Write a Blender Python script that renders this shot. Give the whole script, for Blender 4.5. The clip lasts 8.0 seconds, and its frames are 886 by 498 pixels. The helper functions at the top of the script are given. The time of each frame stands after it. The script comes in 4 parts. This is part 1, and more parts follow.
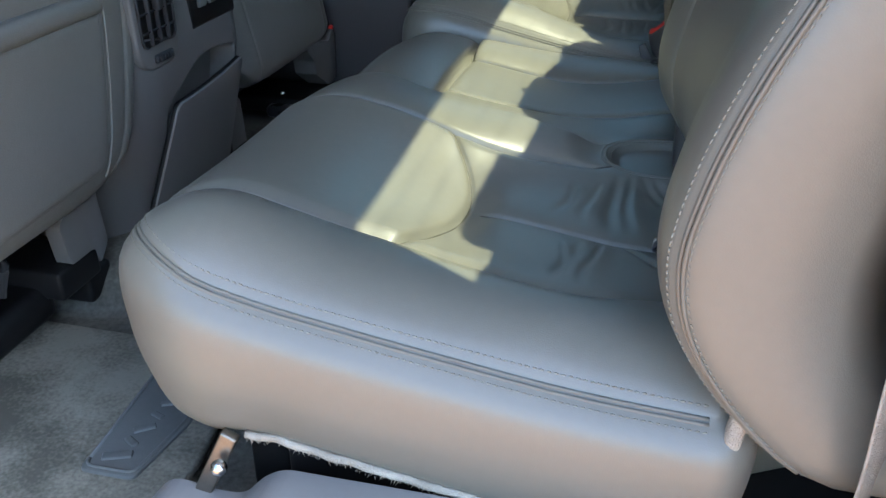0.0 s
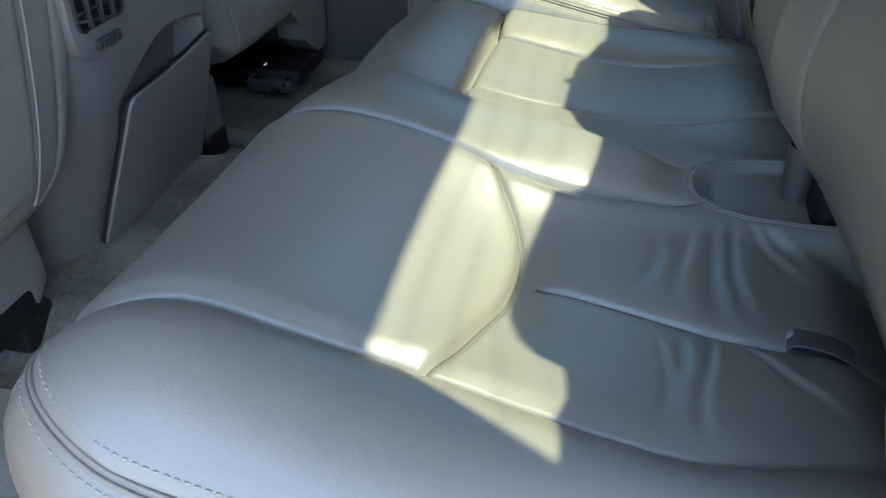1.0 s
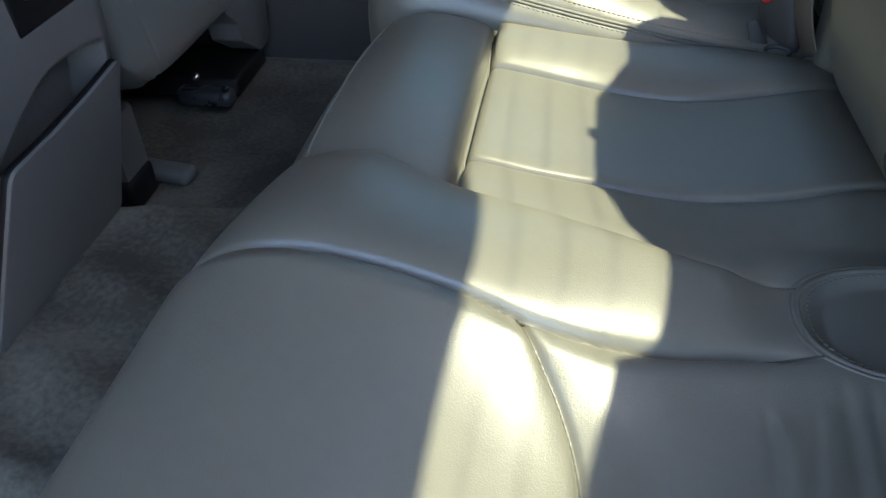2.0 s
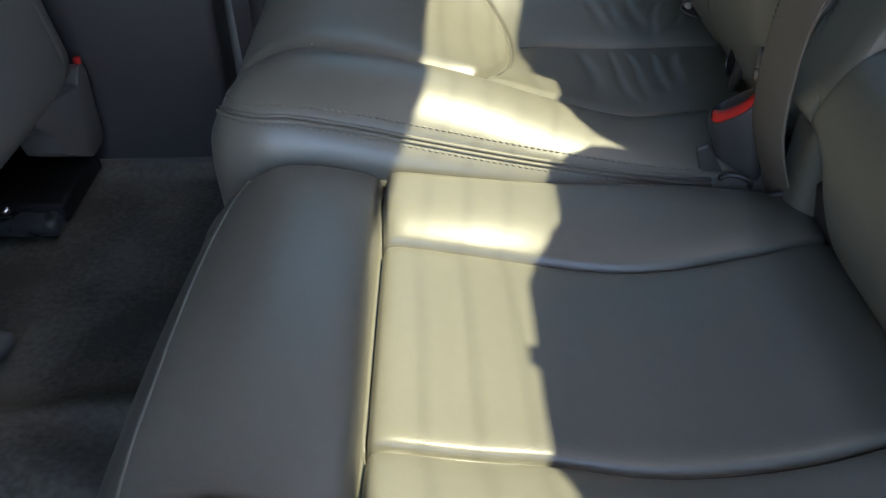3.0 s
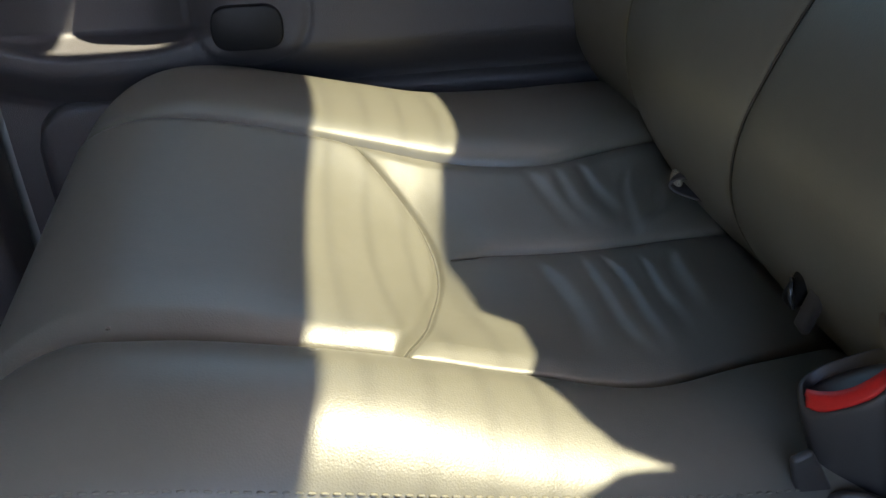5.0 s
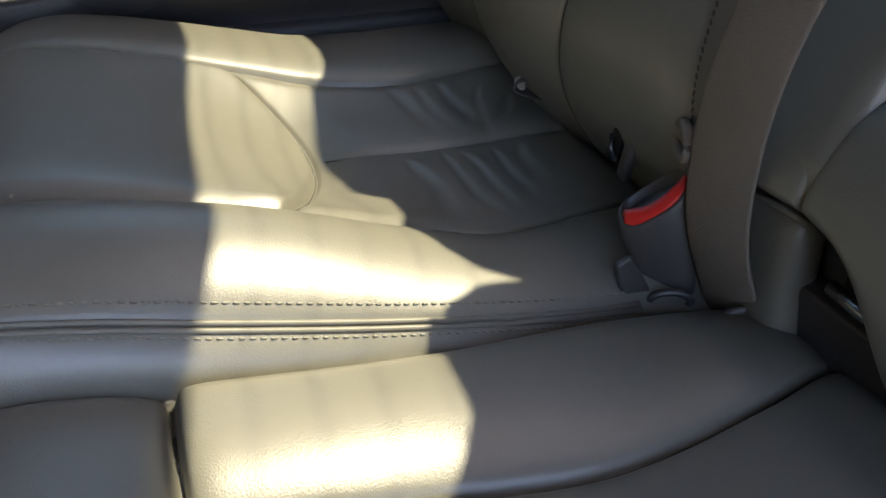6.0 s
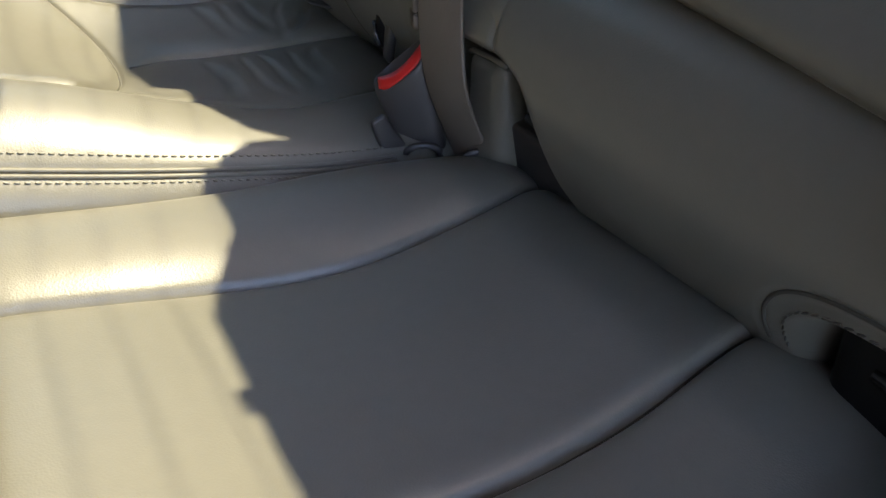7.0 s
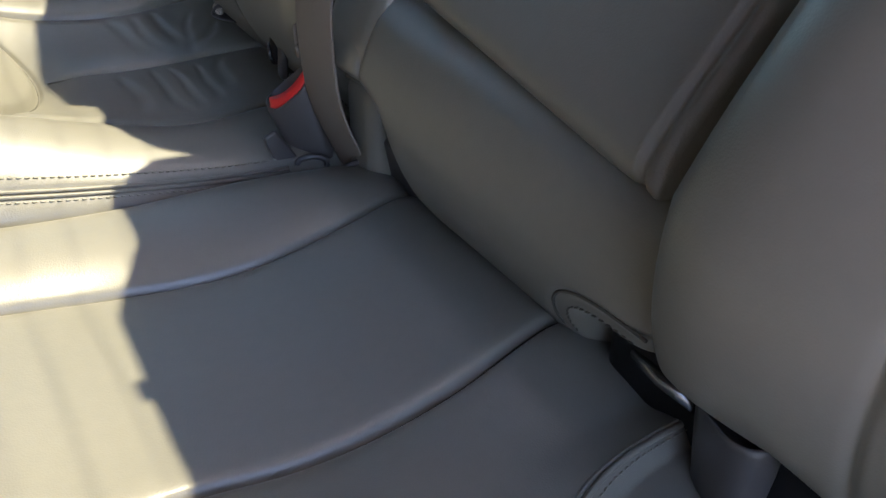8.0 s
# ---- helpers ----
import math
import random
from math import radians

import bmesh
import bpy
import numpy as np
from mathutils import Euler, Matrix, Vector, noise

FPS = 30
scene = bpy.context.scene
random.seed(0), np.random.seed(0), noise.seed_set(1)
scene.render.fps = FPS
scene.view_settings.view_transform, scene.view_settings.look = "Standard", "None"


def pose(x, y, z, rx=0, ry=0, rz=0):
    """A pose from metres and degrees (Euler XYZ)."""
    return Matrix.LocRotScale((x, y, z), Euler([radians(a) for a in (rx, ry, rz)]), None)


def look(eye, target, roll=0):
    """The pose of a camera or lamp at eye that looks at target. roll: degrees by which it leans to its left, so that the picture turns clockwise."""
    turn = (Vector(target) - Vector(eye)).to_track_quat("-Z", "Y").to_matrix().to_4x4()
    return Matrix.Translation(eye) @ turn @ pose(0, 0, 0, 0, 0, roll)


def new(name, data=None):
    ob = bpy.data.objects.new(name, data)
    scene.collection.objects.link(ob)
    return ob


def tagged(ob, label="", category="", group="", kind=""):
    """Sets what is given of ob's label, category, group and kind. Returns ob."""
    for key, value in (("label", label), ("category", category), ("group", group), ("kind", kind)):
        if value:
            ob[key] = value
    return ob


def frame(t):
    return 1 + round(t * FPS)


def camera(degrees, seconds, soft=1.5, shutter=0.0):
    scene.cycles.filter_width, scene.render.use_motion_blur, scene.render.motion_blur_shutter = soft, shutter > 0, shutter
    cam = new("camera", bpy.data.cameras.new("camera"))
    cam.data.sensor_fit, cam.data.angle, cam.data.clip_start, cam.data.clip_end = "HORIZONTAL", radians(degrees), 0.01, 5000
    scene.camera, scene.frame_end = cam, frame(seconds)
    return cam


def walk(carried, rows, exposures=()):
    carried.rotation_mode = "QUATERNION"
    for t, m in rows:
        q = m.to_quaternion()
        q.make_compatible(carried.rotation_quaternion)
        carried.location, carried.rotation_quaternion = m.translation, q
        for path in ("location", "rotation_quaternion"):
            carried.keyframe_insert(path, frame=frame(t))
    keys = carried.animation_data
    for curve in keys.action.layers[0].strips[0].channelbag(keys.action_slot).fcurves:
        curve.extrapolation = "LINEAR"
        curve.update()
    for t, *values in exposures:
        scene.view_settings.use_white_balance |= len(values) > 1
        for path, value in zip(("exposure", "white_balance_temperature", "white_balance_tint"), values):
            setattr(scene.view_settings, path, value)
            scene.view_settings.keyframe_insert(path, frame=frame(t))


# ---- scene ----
cam = camera(57.2, 8.0)
METRES, EYE, TILT, LEAN, TURN = 1.65, 0.68, -29.0, 0.0, 13.0
ROWS = [
    (0.0, 0.0, 0.0, 0.0, -0.0, 0.0, -0.0),
    (0.5, 0.0078, 0.0786, 0.0346, 0.09, -1.86, -0.1),
    (1.0, -0.0214, 0.1497, 0.0702, -0.48, -4.46, 0.62),
    (2.5, -0.0221, 0.3738, 0.1924, -6.96, -9.29, 5.22),
    (3.0, -0.0116, 0.4383, 0.2386, -11.74, -9.09, 7.54),
    (3.5, 0.0025, 0.4909, 0.275, -15.18, -8.46, 9.52),
    (4.0, 0.0175, 0.5449, 0.305, -18.22, -6.65, 10.6),
    (5.5, 0.0318, 0.6469, 0.293, -23.46, -3.45, 13.49),
    (6.0, 0.0071, 0.5897, 0.2544, -29.12, -4.92, 15.67),
    (6.5, -0.0044, 0.5454, 0.2138, -32.46, -6.72, 17.04),
    (7.0, 0.0047, 0.5227, 0.1974, -37.45, -8.97, 18.68),
    (7.5, 0.0056, 0.5019, 0.1958, -39.96, -10.59, 19.65),
    (8.0, 0.0032, 0.4575, 0.2091, -41.23, -12.56, 19.53),
]
walk(cam, [(t, pose(0, 0, EYE, TILT, LEAN, TURN) @ pose(METRES * x, METRES * y, METRES * z, 90 + pitch, roll, yaw)) for t, x, y, z, yaw, pitch, roll in ROWS],
     exposures=[(0.0, 3.0, 6200, 6), (1.0, 3.4, 6080, 8), (2.5, 3.15, 6450, 11), (4.0, 3.2, 6700, 15), (5.5, 3.15, 6780, 18), (6.5, 3.15, 6880, 20), (7.5, 3.45, 6780, 21), (8.0, 3.52, 6580, 22)])

# ---- light ----
SUN = Vector((0.47, -0.10, 0.88)).normalized()
world = bpy.data.worlds.new("sky")
scene.world = world
world.use_nodes = True
wn = world.node_tree.nodes
sky = wn.new("ShaderNodeTexSky")
sky.sky_type, sky.sun_disc = "NISHITA", False
sky.sun_elevation = math.asin(SUN.z)
sky.sun_rotation = math.atan2(SUN.x, SUN.y)
world.node_tree.links.new(sky.outputs["Color"], wn["Background"].inputs["Color"])
sky.dust_density, sky.ozone_density, sky.altitude = 1.6, 1.6, 300
wn["Background"].inputs["Strength"].default_value = 0.15
sun_data = bpy.data.lights.new("sun", "SUN")
sun_data.energy, sun_data.angle, sun_data.color = 3.5, radians(0.55), (1.0, 0.98, 0.72)
sun = new("sun", sun_data)
sun.matrix_world = look(SUN * 20, (0, 0, 0))


# ---- materials ----
def mat(name, color, rough=0.5, metal=0.0, spec=0.5, var=0.12, var_scale=6.0, grain=0.0, grain_scale=900.0,
        wave=0.0, wave_scale=40.0, tint=None, coat=0.0, voronoi=False, span=(0.45, 1.0)):
    """A surface with colour variation at two scales, and relief at two scales."""
    m = bpy.data.materials.new(name)
    m.use_nodes = True
    nt = m.node_tree
    n, ln = nt.nodes, nt.links.new
    b = n["Principled BSDF"]
    b.inputs["Metallic"].default_value = metal
    b.inputs["Specular IOR Level"].default_value = spec
    b.inputs["Coat Weight"].default_value = coat
    co = n.new("ShaderNodeTexCoord")
    big, small = n.new("ShaderNodeTexNoise"), n.new("ShaderNodeTexNoise")
    big.inputs["Scale"].default_value, big.inputs["Detail"].default_value = var_scale, 5
    small.inputs["Scale"].default_value, small.inputs["Detail"].default_value = var_scale * 22, 3
    for t in (big, small):
        ln(co.outputs["Object"], t.inputs["Vector"])
    mixn = n.new("ShaderNodeMath")
    mixn.operation = "MULTIPLY_ADD"
    ln(small.outputs["Fac"], mixn.inputs[0])
    mixn.inputs[1].default_value = 0.45
    ln(big.outputs["Fac"], mixn.inputs[2])
    ramp = n.new("ShaderNodeValToRGB")
    lo = [c * (1 - var) for c in (tint or color)]
    hi = [min(1, c * (1 + var)) for c in color]
    ramp.color_ramp.elements[0].position, ramp.color_ramp.elements[0].color = span[0], (*lo, 1)
    ramp.color_ramp.elements[1].position, ramp.color_ramp.elements[1].color = span[1], (*hi, 1)
    ln(mixn.outputs[0], ramp.inputs["Fac"])
    ln(ramp.outputs["Color"], b.inputs["Base Color"])
    rr = n.new("ShaderNodeMapRange")
    rr.inputs["To Min"].default_value, rr.inputs["To Max"].default_value = max(0.03, rough - 0.07), min(1, rough + 0.07)
    ln(big.outputs["Fac"], rr.inputs["Value"])
    ln(rr.outputs["Result"], b.inputs["Roughness"])
    last = None
    if wave:
        t = n.new("ShaderNodeTexNoise")
        t.inputs["Scale"].default_value, t.inputs["Detail"].default_value = wave_scale, 3
        ln(co.outputs["Object"], t.inputs["Vector"])
        last = n.new("ShaderNodeBump")
        last.inputs["Strength"].default_value, last.inputs["Distance"].default_value = 1.0, wave
        ln(t.outputs["Fac"], last.inputs["Height"])
    if grain:
        t = n.new("ShaderNodeTexVoronoi" if voronoi else "ShaderNodeTexNoise")
        t.inputs["Scale"].default_value = grain_scale
        ln(co.outputs["Object"], t.inputs["Vector"])
        bump = n.new("ShaderNodeBump")
        bump.inputs["Strength"].default_value, bump.inputs["Distance"].default_value = 1.0, grain
        ln(t.outputs[0], bump.inputs["Height"])
        if last:
            ln(last.outputs["Normal"], bump.inputs["Normal"])
        last = bump
    if last:
        ln(last.outputs["Normal"], b.inputs["Normal"])
    return m


LEATHER = mat("shale_leather", (0.1454, 0.1382, 0.1116), 0.40, spec=0.75, var=0.07, var_scale=5, grain=0.00007, grain_scale=900, wave=0.00012, wave_scale=40, voronoi=True)
THREAD = mat("pale_thread", (0.205, 0.195, 0.155), 0.7, var=0.1, var_scale=60)
THREAD_DARK = mat("dull_thread", (0.08, 0.076, 0.064), 0.8, var=0.1, var_scale=60)
# dark tone that stands for the shade down in the seams
SEAM_SHADE = mat("seam_shade", (0.06, 0.0564, 0.045), 0.8, var=0.15, var_scale=60)
PIPING = mat("shale_welt", (0.144, 0.1346, 0.108), 0.45, var=0.06, grain=0.0001, grain_scale=900)
SEATCLOTH = mat("front_seat_vinyl", (0.1512, 0.1476, 0.1296), 0.5, var=0.05, grain=0.0002, grain_scale=700, wave=0.0006, wave_scale=25, voronoi=True)
PLASTIC = mat("grey_plastic", (0.1156, 0.1142, 0.1088), 0.48, var=0.05, grain=0.00012, grain_scale=1100)
PLASTIC_LT = mat("light_grey_plastic", (0.24, 0.232, 0.224), 0.42, var=0.05, grain=0.0001, grain_scale=1100)
TRIM = mat("door_trim_vinyl", (0.045, 0.042, 0.0435), 0.5, var=0.06, grain=0.0002, grain_scale=800, voronoi=True)
BUCKLEIN = mat("buckle_inside", (0.112, 0.105, 0.112), 0.35, var=0.1)
CASING = mat("buckle_plastic", (0.0535, 0.0486, 0.0461), 0.42, var=0.06, grain=0.0001, grain_scale=1100)
# dark tone that stands for the shade deep in an opening
OPENING_SHADE = mat("opening_shade", (0.05, 0.05, 0.055), 0.4, var=0.1)
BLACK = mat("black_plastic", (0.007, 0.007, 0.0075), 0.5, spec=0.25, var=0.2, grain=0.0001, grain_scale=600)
STEEL = mat("seat_steel", (0.55, 0.55, 0.54), 0.22, metal=1.0, var=0.1, var_scale=30)
LATCHSTEEL = mat("latch_steel", (0.32, 0.33, 0.34), 0.25, metal=1.0, var=0.15, var_scale=30)
LEGSTEEL = mat("worn_leg_steel", (0.22, 0.20, 0.17), 0.42, metal=1.0, var=0.2, var_scale=40)
DARKSTEEL = mat("painted_steel", (0.03, 0.032, 0.035), 0.28, spec=0.6, var=0.2, var_scale=30)
# door light is put into the mat's tone, footwell shade into the carpet's
LIT_PILE = mat("lit_mat_pile", (0.235, 0.222, 0.178), 0.95, spec=0.1, var=0.4, var_scale=9, grain=0.0020, grain_scale=1500, wave=0.003, wave_scale=70, span=(0.58, 0.88))
SHADED_CARPET = mat("shaded_grey_carpet", (0.135, 0.130, 0.110), 0.95, spec=0.1, var=0.38, var_scale=6, grain=0.0010, grain_scale=1800, wave=0.0006, wave_scale=120, span=(0.58, 0.88))
RUBBER = mat("mat_rubber", (0.10, 0.105, 0.10), 0.6, var=0.12, grain=0.0003, grain_scale=500)
FELT = mat("edge_felt", (0.36, 0.324, 0.2664), 0.95, spec=0.1, var=0.25, var_scale=40, grain=0.002, grain_scale=700)
WEBBING = mat("belt_webbing", (0.154, 0.1292, 0.1024), 0.65, var=0.08, var_scale=30, grain=0.0006, grain_scale=900)
RED = mat("red_button", (0.648, 0.0225, 0.018), 0.35, var=0.08, var_scale=60)
HEADLINER = mat("headliner_cloth", (0.132, 0.1293, 0.1238), 0.95, spec=0.1, var=0.05, grain=0.0006, grain_scale=900)
# unseen ground, reddened to bounce warm light onto the near seat side
GROUND = mat("warm_bounce_ground", (0.29, 0.160, 0.112), 0.9, spec=0.2, var=0.2, var_scale=2, grain=0.002, grain_scale=200)
PAINT = mat("body_paint", (0.35, 0.34, 0.31), 0.3, var=0.03, coat=0.5)


def tinted_glass(name, clear):
    m = bpy.data.materials.new(name)
    m.use_nodes = True
    nt = m.node_tree
    tr, gl, mx = nt.nodes.new("ShaderNodeBsdfTransparent"), nt.nodes.new("ShaderNodeBsdfGlossy"), nt.nodes.new("ShaderNodeMixShader")
    tr.inputs["Color"].default_value = (*clear, 1)
    gl.inputs["Roughness"].default_value = 0.02
    mx.inputs["Fac"].default_value = 0.06
    nt.links.new(tr.outputs["BSDF"], mx.inputs[1])
    nt.links.new(gl.outputs["BSDF"], mx.inputs[2])
    nt.links.new(mx.outputs["Shader"], nt.nodes["Material Output"].inputs["Surface"])
    return m


VENT = mat("vent_plastic", (0.026, 0.027, 0.030), 0.6, spec=0.2, var=0.1, var_scale=40)
TINTED = tinted_glass("green_glass", (0.56, 0.66, 0.62))
DARKGLASS = tinted_glass("dark_glass", (0.15, 0.16, 0.16))
REARGLASS = tinted_glass("rear_glass", (0.64, 0.64, 0.62))


# ---- building helpers ----
def link_mesh(name, me, material, parent=None, label="", smooth=True):
    me.materials.append(material)
    if smooth:
        me.polygons.foreach_set("use_smooth", [True] * len(me.polygons))
    ob = new(name, me)
    ob.parent = parent
    return tagged(ob, label)


def part(name, bm, material, parent=None, label="", smooth=True):
    """Links a bmesh as one mesh object under a thing or a part."""
    me = bpy.data.meshes.new(name)
    bm.to_mesh(me)
    bm.free()
    return link_mesh(name, me, material, parent, label, smooth)


def thing(name, at, label, category, group="", kind=""):
    ob = new(name)
    ob.empty_display_size = 0.05
    ob.location = at
    return tagged(ob, label, category, group, kind)


def under(ob, parent):
    """Puts ob, built in world places, under parent."""
    ob.parent = parent
    ob.matrix_parent_inverse = Matrix.Translation(-parent.location)
    return ob


def rbox(size, at=(0, 0, 0), bevel=0.01, seg=3, rot=None, taper=1.0):
    """A box with rounded edges; taper scales its top."""
    bm = bmesh.new()
    bmesh.ops.create_cube(bm, size=1.0)
    for v in bm.verts:
        k = taper if v.co.z > 0 else 1.0
        v.co = Vector((v.co.x * size[0] * k, v.co.y * size[1] * k, v.co.z * size[2]))
    bmesh.ops.bevel(bm, geom=bm.edges[:], offset=min(bevel, 0.48 * min(size)), segments=seg, profile=0.5, affect="EDGES", clamp_overlap=True)
    m = Matrix.Translation(at) @ (rot or Matrix())
    bmesh.ops.transform(bm, matrix=m, verts=bm.verts)
    return bm


def tube(points, radius, sides=8, flat=1.0, up=(0, 0, 1)):
    """A round or flat tube along points."""
    bm = bmesh.new()
    pts = [Vector(p) for p in points]
    rings = []
    for i, p in enumerate(pts):
        d = (pts[min(i + 1, len(pts) - 1)] - pts[max(i - 1, 0)]).normalized()
        a = d.cross(Vector(up))
        a = a.normalized() if a.length > 1e-5 else Vector((1, 0, 0))
        b = a.cross(d)
        rings.append([bm.verts.new(p + a * radius * math.cos(w) + b * radius * flat * math.sin(w))
                      for w in (2 * math.pi * k / sides for k in range(sides))])
    for r0, r1 in zip(rings, rings[1:]):
        for k in range(sides):
            bm.faces.new((r0[k], r0[(k + 1) % sides], r1[(k + 1) % sides], r1[k]))
    bm.faces.new(rings[0][::-1])
    bm.faces.new(rings[-1])
    bmesh.ops.recalc_face_normals(bm, faces=bm.faces[:])
    return bm


def outline_plate(outline, y_or_axis, at, depth, bevel=0.004, seg=2):
    """A plate with the given 2D outline, thickened by depth along an axis ('x', 'y' or 'z') from at."""
    bm = bmesh.new()
    def place(a, b, c):
        return {"x": (c, a, b), "y": (a, c, b), "z": (a, b, c)}[y_or_axis]
    lo = [bm.verts.new(place(a, b, at)) for a, b in outline]
    hi = [bm.verts.new(place(a, b, at + depth)) for a, b in outline]
    n = len(outline)
    bm.faces.new(lo)
    bm.faces.new(hi)
    for i in range(n):
        bm.faces.new((lo[i], lo[(i + 1) % n], hi[(i + 1) % n], hi[i]))
    bmesh.ops.recalc_face_normals(bm, faces=bm.faces[:])
    if bevel:
        bmesh.ops.bevel(bm, geom=[e for e in bm.edges], offset=bevel, segments=seg, profile=0.5, affect="EDGES", clamp_overlap=True)
    return bm


def round_poly(pts, r=0.01, n=4):
    """Rounds the corners of a 2D outline."""
    out = []
    for i, p in enumerate(pts):
        p = Vector(p)
        a, b = Vector(pts[i - 1]) - p, Vector(pts[(i + 1) % len(pts)]) - p
        k = min(r, 0.45 * a.length, 0.45 * b.length)
        a, b = p + a.normalized() * k, p + b.normalized() * k
        for j in range(n + 1):
            t = j / n
            out.append(tuple(a * (1 - t) ** 2 + p * 2 * t * (1 - t) + b * t * t))
    return out


def curve(*xy):
    """A smooth function through (x, y) pairs."""
    xs, ys = [np.array(v, float) for v in zip(*xy)]
    o = np.argsort(xs)
    xs, ys = xs[o], ys[o]
    m = np.gradient(ys, xs)

    def f(x):
        x = np.clip(x, xs[0], xs[-1])
        i = np.clip(np.searchsorted(xs, x) - 1, 0, len(xs) - 2)
        h = xs[i + 1] - xs[i]
        t = (x - xs[i]) / h
        return ((2 * t**3 - 3 * t**2 + 1) * ys[i] + (t**3 - 2 * t**2 + t) * h * m[i]
                + (-2 * t**3 + 3 * t**2) * ys[i + 1] + (t**3 - t**2) * h * m[i + 1])
    return f


def smooth(a, b, x):
    t = np.clip((x - a) / (b - a), 0, 1)
    return t * t * (3 - 2 * t)


def seam(d, depth, width, groove=0.003, gw=0.0022):
    """The valley beside a seam at distance d, with the stitched groove itself."""
    return -depth * np.exp(-np.abs(d) / width) - groove * np.exp(-(d / gw) ** 2)


def roll_seam(d, depth, plus, minus, groove=0.003, gw=0.0022):
    """A seam whose valley is wider on one side than on the other."""
    return -depth * np.exp(-np.abs(d) / np.where(d > 0, plus, minus)) - groove * np.exp(-(d / gw) ** 2)


def edge_drop(d, r, amount):
    """How far the surface falls near its border."""
    t = np.clip(1 - d / r, 0, 1)
    return -amount * (1 - np.sqrt(np.clip(1 - t * t, 0, 1)))


class Pad:
    """A stuffed panel: a height h(u, v) over a rounded outline, and a skirt that runs down from its border.
    axis 'z': u, v, h are x, y, z. axis 'x': u is z, v is y, and h points to -x. axis 'X': the same, but h points to +x."""

    def __init__(self, v0, v1, lo, hi, h, skirt, axis="z", nu=150, nv=180, corner=(0.05, 0.05, 0.05, 0.05), edges=None, close=True):
        v = np.linspace(v0, v1, nv)
        # finer rows towards both ends
        s = np.linspace(0, 1, nv)
        v = v0 + (v1 - v0) * (s - 0.10 * np.sin(2 * np.pi * s) / (2 * np.pi))
        def inset(c0, c1):
            a = np.clip(1 - (v - v0) / max(c0, 1e-6), 0, 1)
            b = np.clip(1 - (v1 - v) / max(c1, 1e-6), 0, 1)
            return c0 * (1 - np.sqrt(1 - a * a)) + c1 * (1 - np.sqrt(1 - b * b))
        ulo = lo(v) + inset(corner[0], corner[1])
        uhi = hi(v) - inset(corner[2], corner[3])
        q = np.linspace(0, 1, nu)
        q = q - 0.10 * np.sin(2 * np.pi * q) / (2 * np.pi)
        U = ulo[None, :] + (uhi - ulo)[None, :] * q[:, None]
        V = np.broadcast_to(v[None, :], U.shape)
        D = np.minimum(np.minimum(U - ulo[None, :], uhi[None, :] - U), np.minimum(V - v0, v1 - V))
        H = h(U, V, D)
        self.axis, self.h = axis, h
        verts = np.stack([U, V, H], -1).reshape(-1, 3)
        idx = np.arange(nu * nv).reshape(nu, nv)
        faces = np.stack([idx[:-1, :-1], idx[1:, :-1], idx[1:, 1:], idx[:-1, 1:]], -1).reshape(-1, 4)
        loop = np.concatenate([idx[0, :], idx[1:, -1], idx[-1, -2::-1], idx[-2:0:-1, 0]])
        B = verts[loop]
        n = len(loop)
        # outward normal of the border, smoothed
        T = np.roll(B[:, :2], -2, 0) - np.roll(B[:, :2], 2, 0)
        N = np.stack([-T[:, 1], T[:, 0]], -1)
        N /= np.maximum(np.linalg.norm(N, axis=1), 1e-9)[:, None]
        if np.dot(N[nv // 2], B[nv // 2, :2] - verts[:, :2].mean(0)) < 0:
            N = -N
        for _ in range(6):
            N = (np.roll(N, 1, 0) + N * 2 + np.roll(N, -1, 0)) / 4
        N /= np.linalg.norm(N, axis=1)[:, None]
        self.rings = [B]
        allv, allf, prev = [verts], [faces], loop
        base = len(verts)
        for drop, out in skirt:
            if callable(drop):
                drop = drop(B[:, 0], B[:, 1], B[:, 2])
            if callable(out):
                out = out(B[:, 0], B[:, 1], B[:, 2])
            ring = B.copy()
            ring[:, :2] += N * np.reshape(out, (-1, 1))
            ring[:, 2] -= drop
            self.rings.append(ring)
            cur = np.arange(base, base + n)
            allv.append(ring)
            allf.append(np.stack([prev, np.roll(prev, -1), np.roll(cur, -1), cur], -1)[:, ::-1])
            prev, base = cur, base + n
        self.normals = N
        self.n = (nu, nv)
        verts = np.concatenate(allv)
        self.faces = [tuple(f) for f in np.concatenate(allf).tolist()]
        if close:
            self.faces.append(tuple(prev.tolist()))
        self.verts = self.world(verts)

    def world(self, p):
        p = np.asarray(p)
        if self.axis == "z":
            return p
        if self.axis == "x":
            return np.stack([-p[..., 2], p[..., 1], p[..., 0]], -1)
        return np.stack([p[..., 2], p[..., 1], p[..., 0]], -1)

    def link(self, name, material, parent, label=""):
        me = bpy.data.meshes.new(name)
        me.from_pydata(self.verts.tolist(), [], self.faces)
        bm = bmesh.new()
        bm.from_mesh(me)
        bmesh.ops.recalc_face_normals(bm, faces=bm.faces[:])
        bm.to_mesh(me)
        bm.free()
        return under(link_mesh(name, me, material, None, label), parent)

    def inset(self, keep, far_in, lift):
        """World points on the panel, far_in from its border, where keep(u, v) holds."""
        B = self.rings[0].copy()
        B[:, :2] -= self.normals * far_in
        B[:, 2] = self.h(B[None, :, 0], B[None, :, 1], np.full((1, len(B)), far_in))[0] + lift
        return self.pick(B, keep)

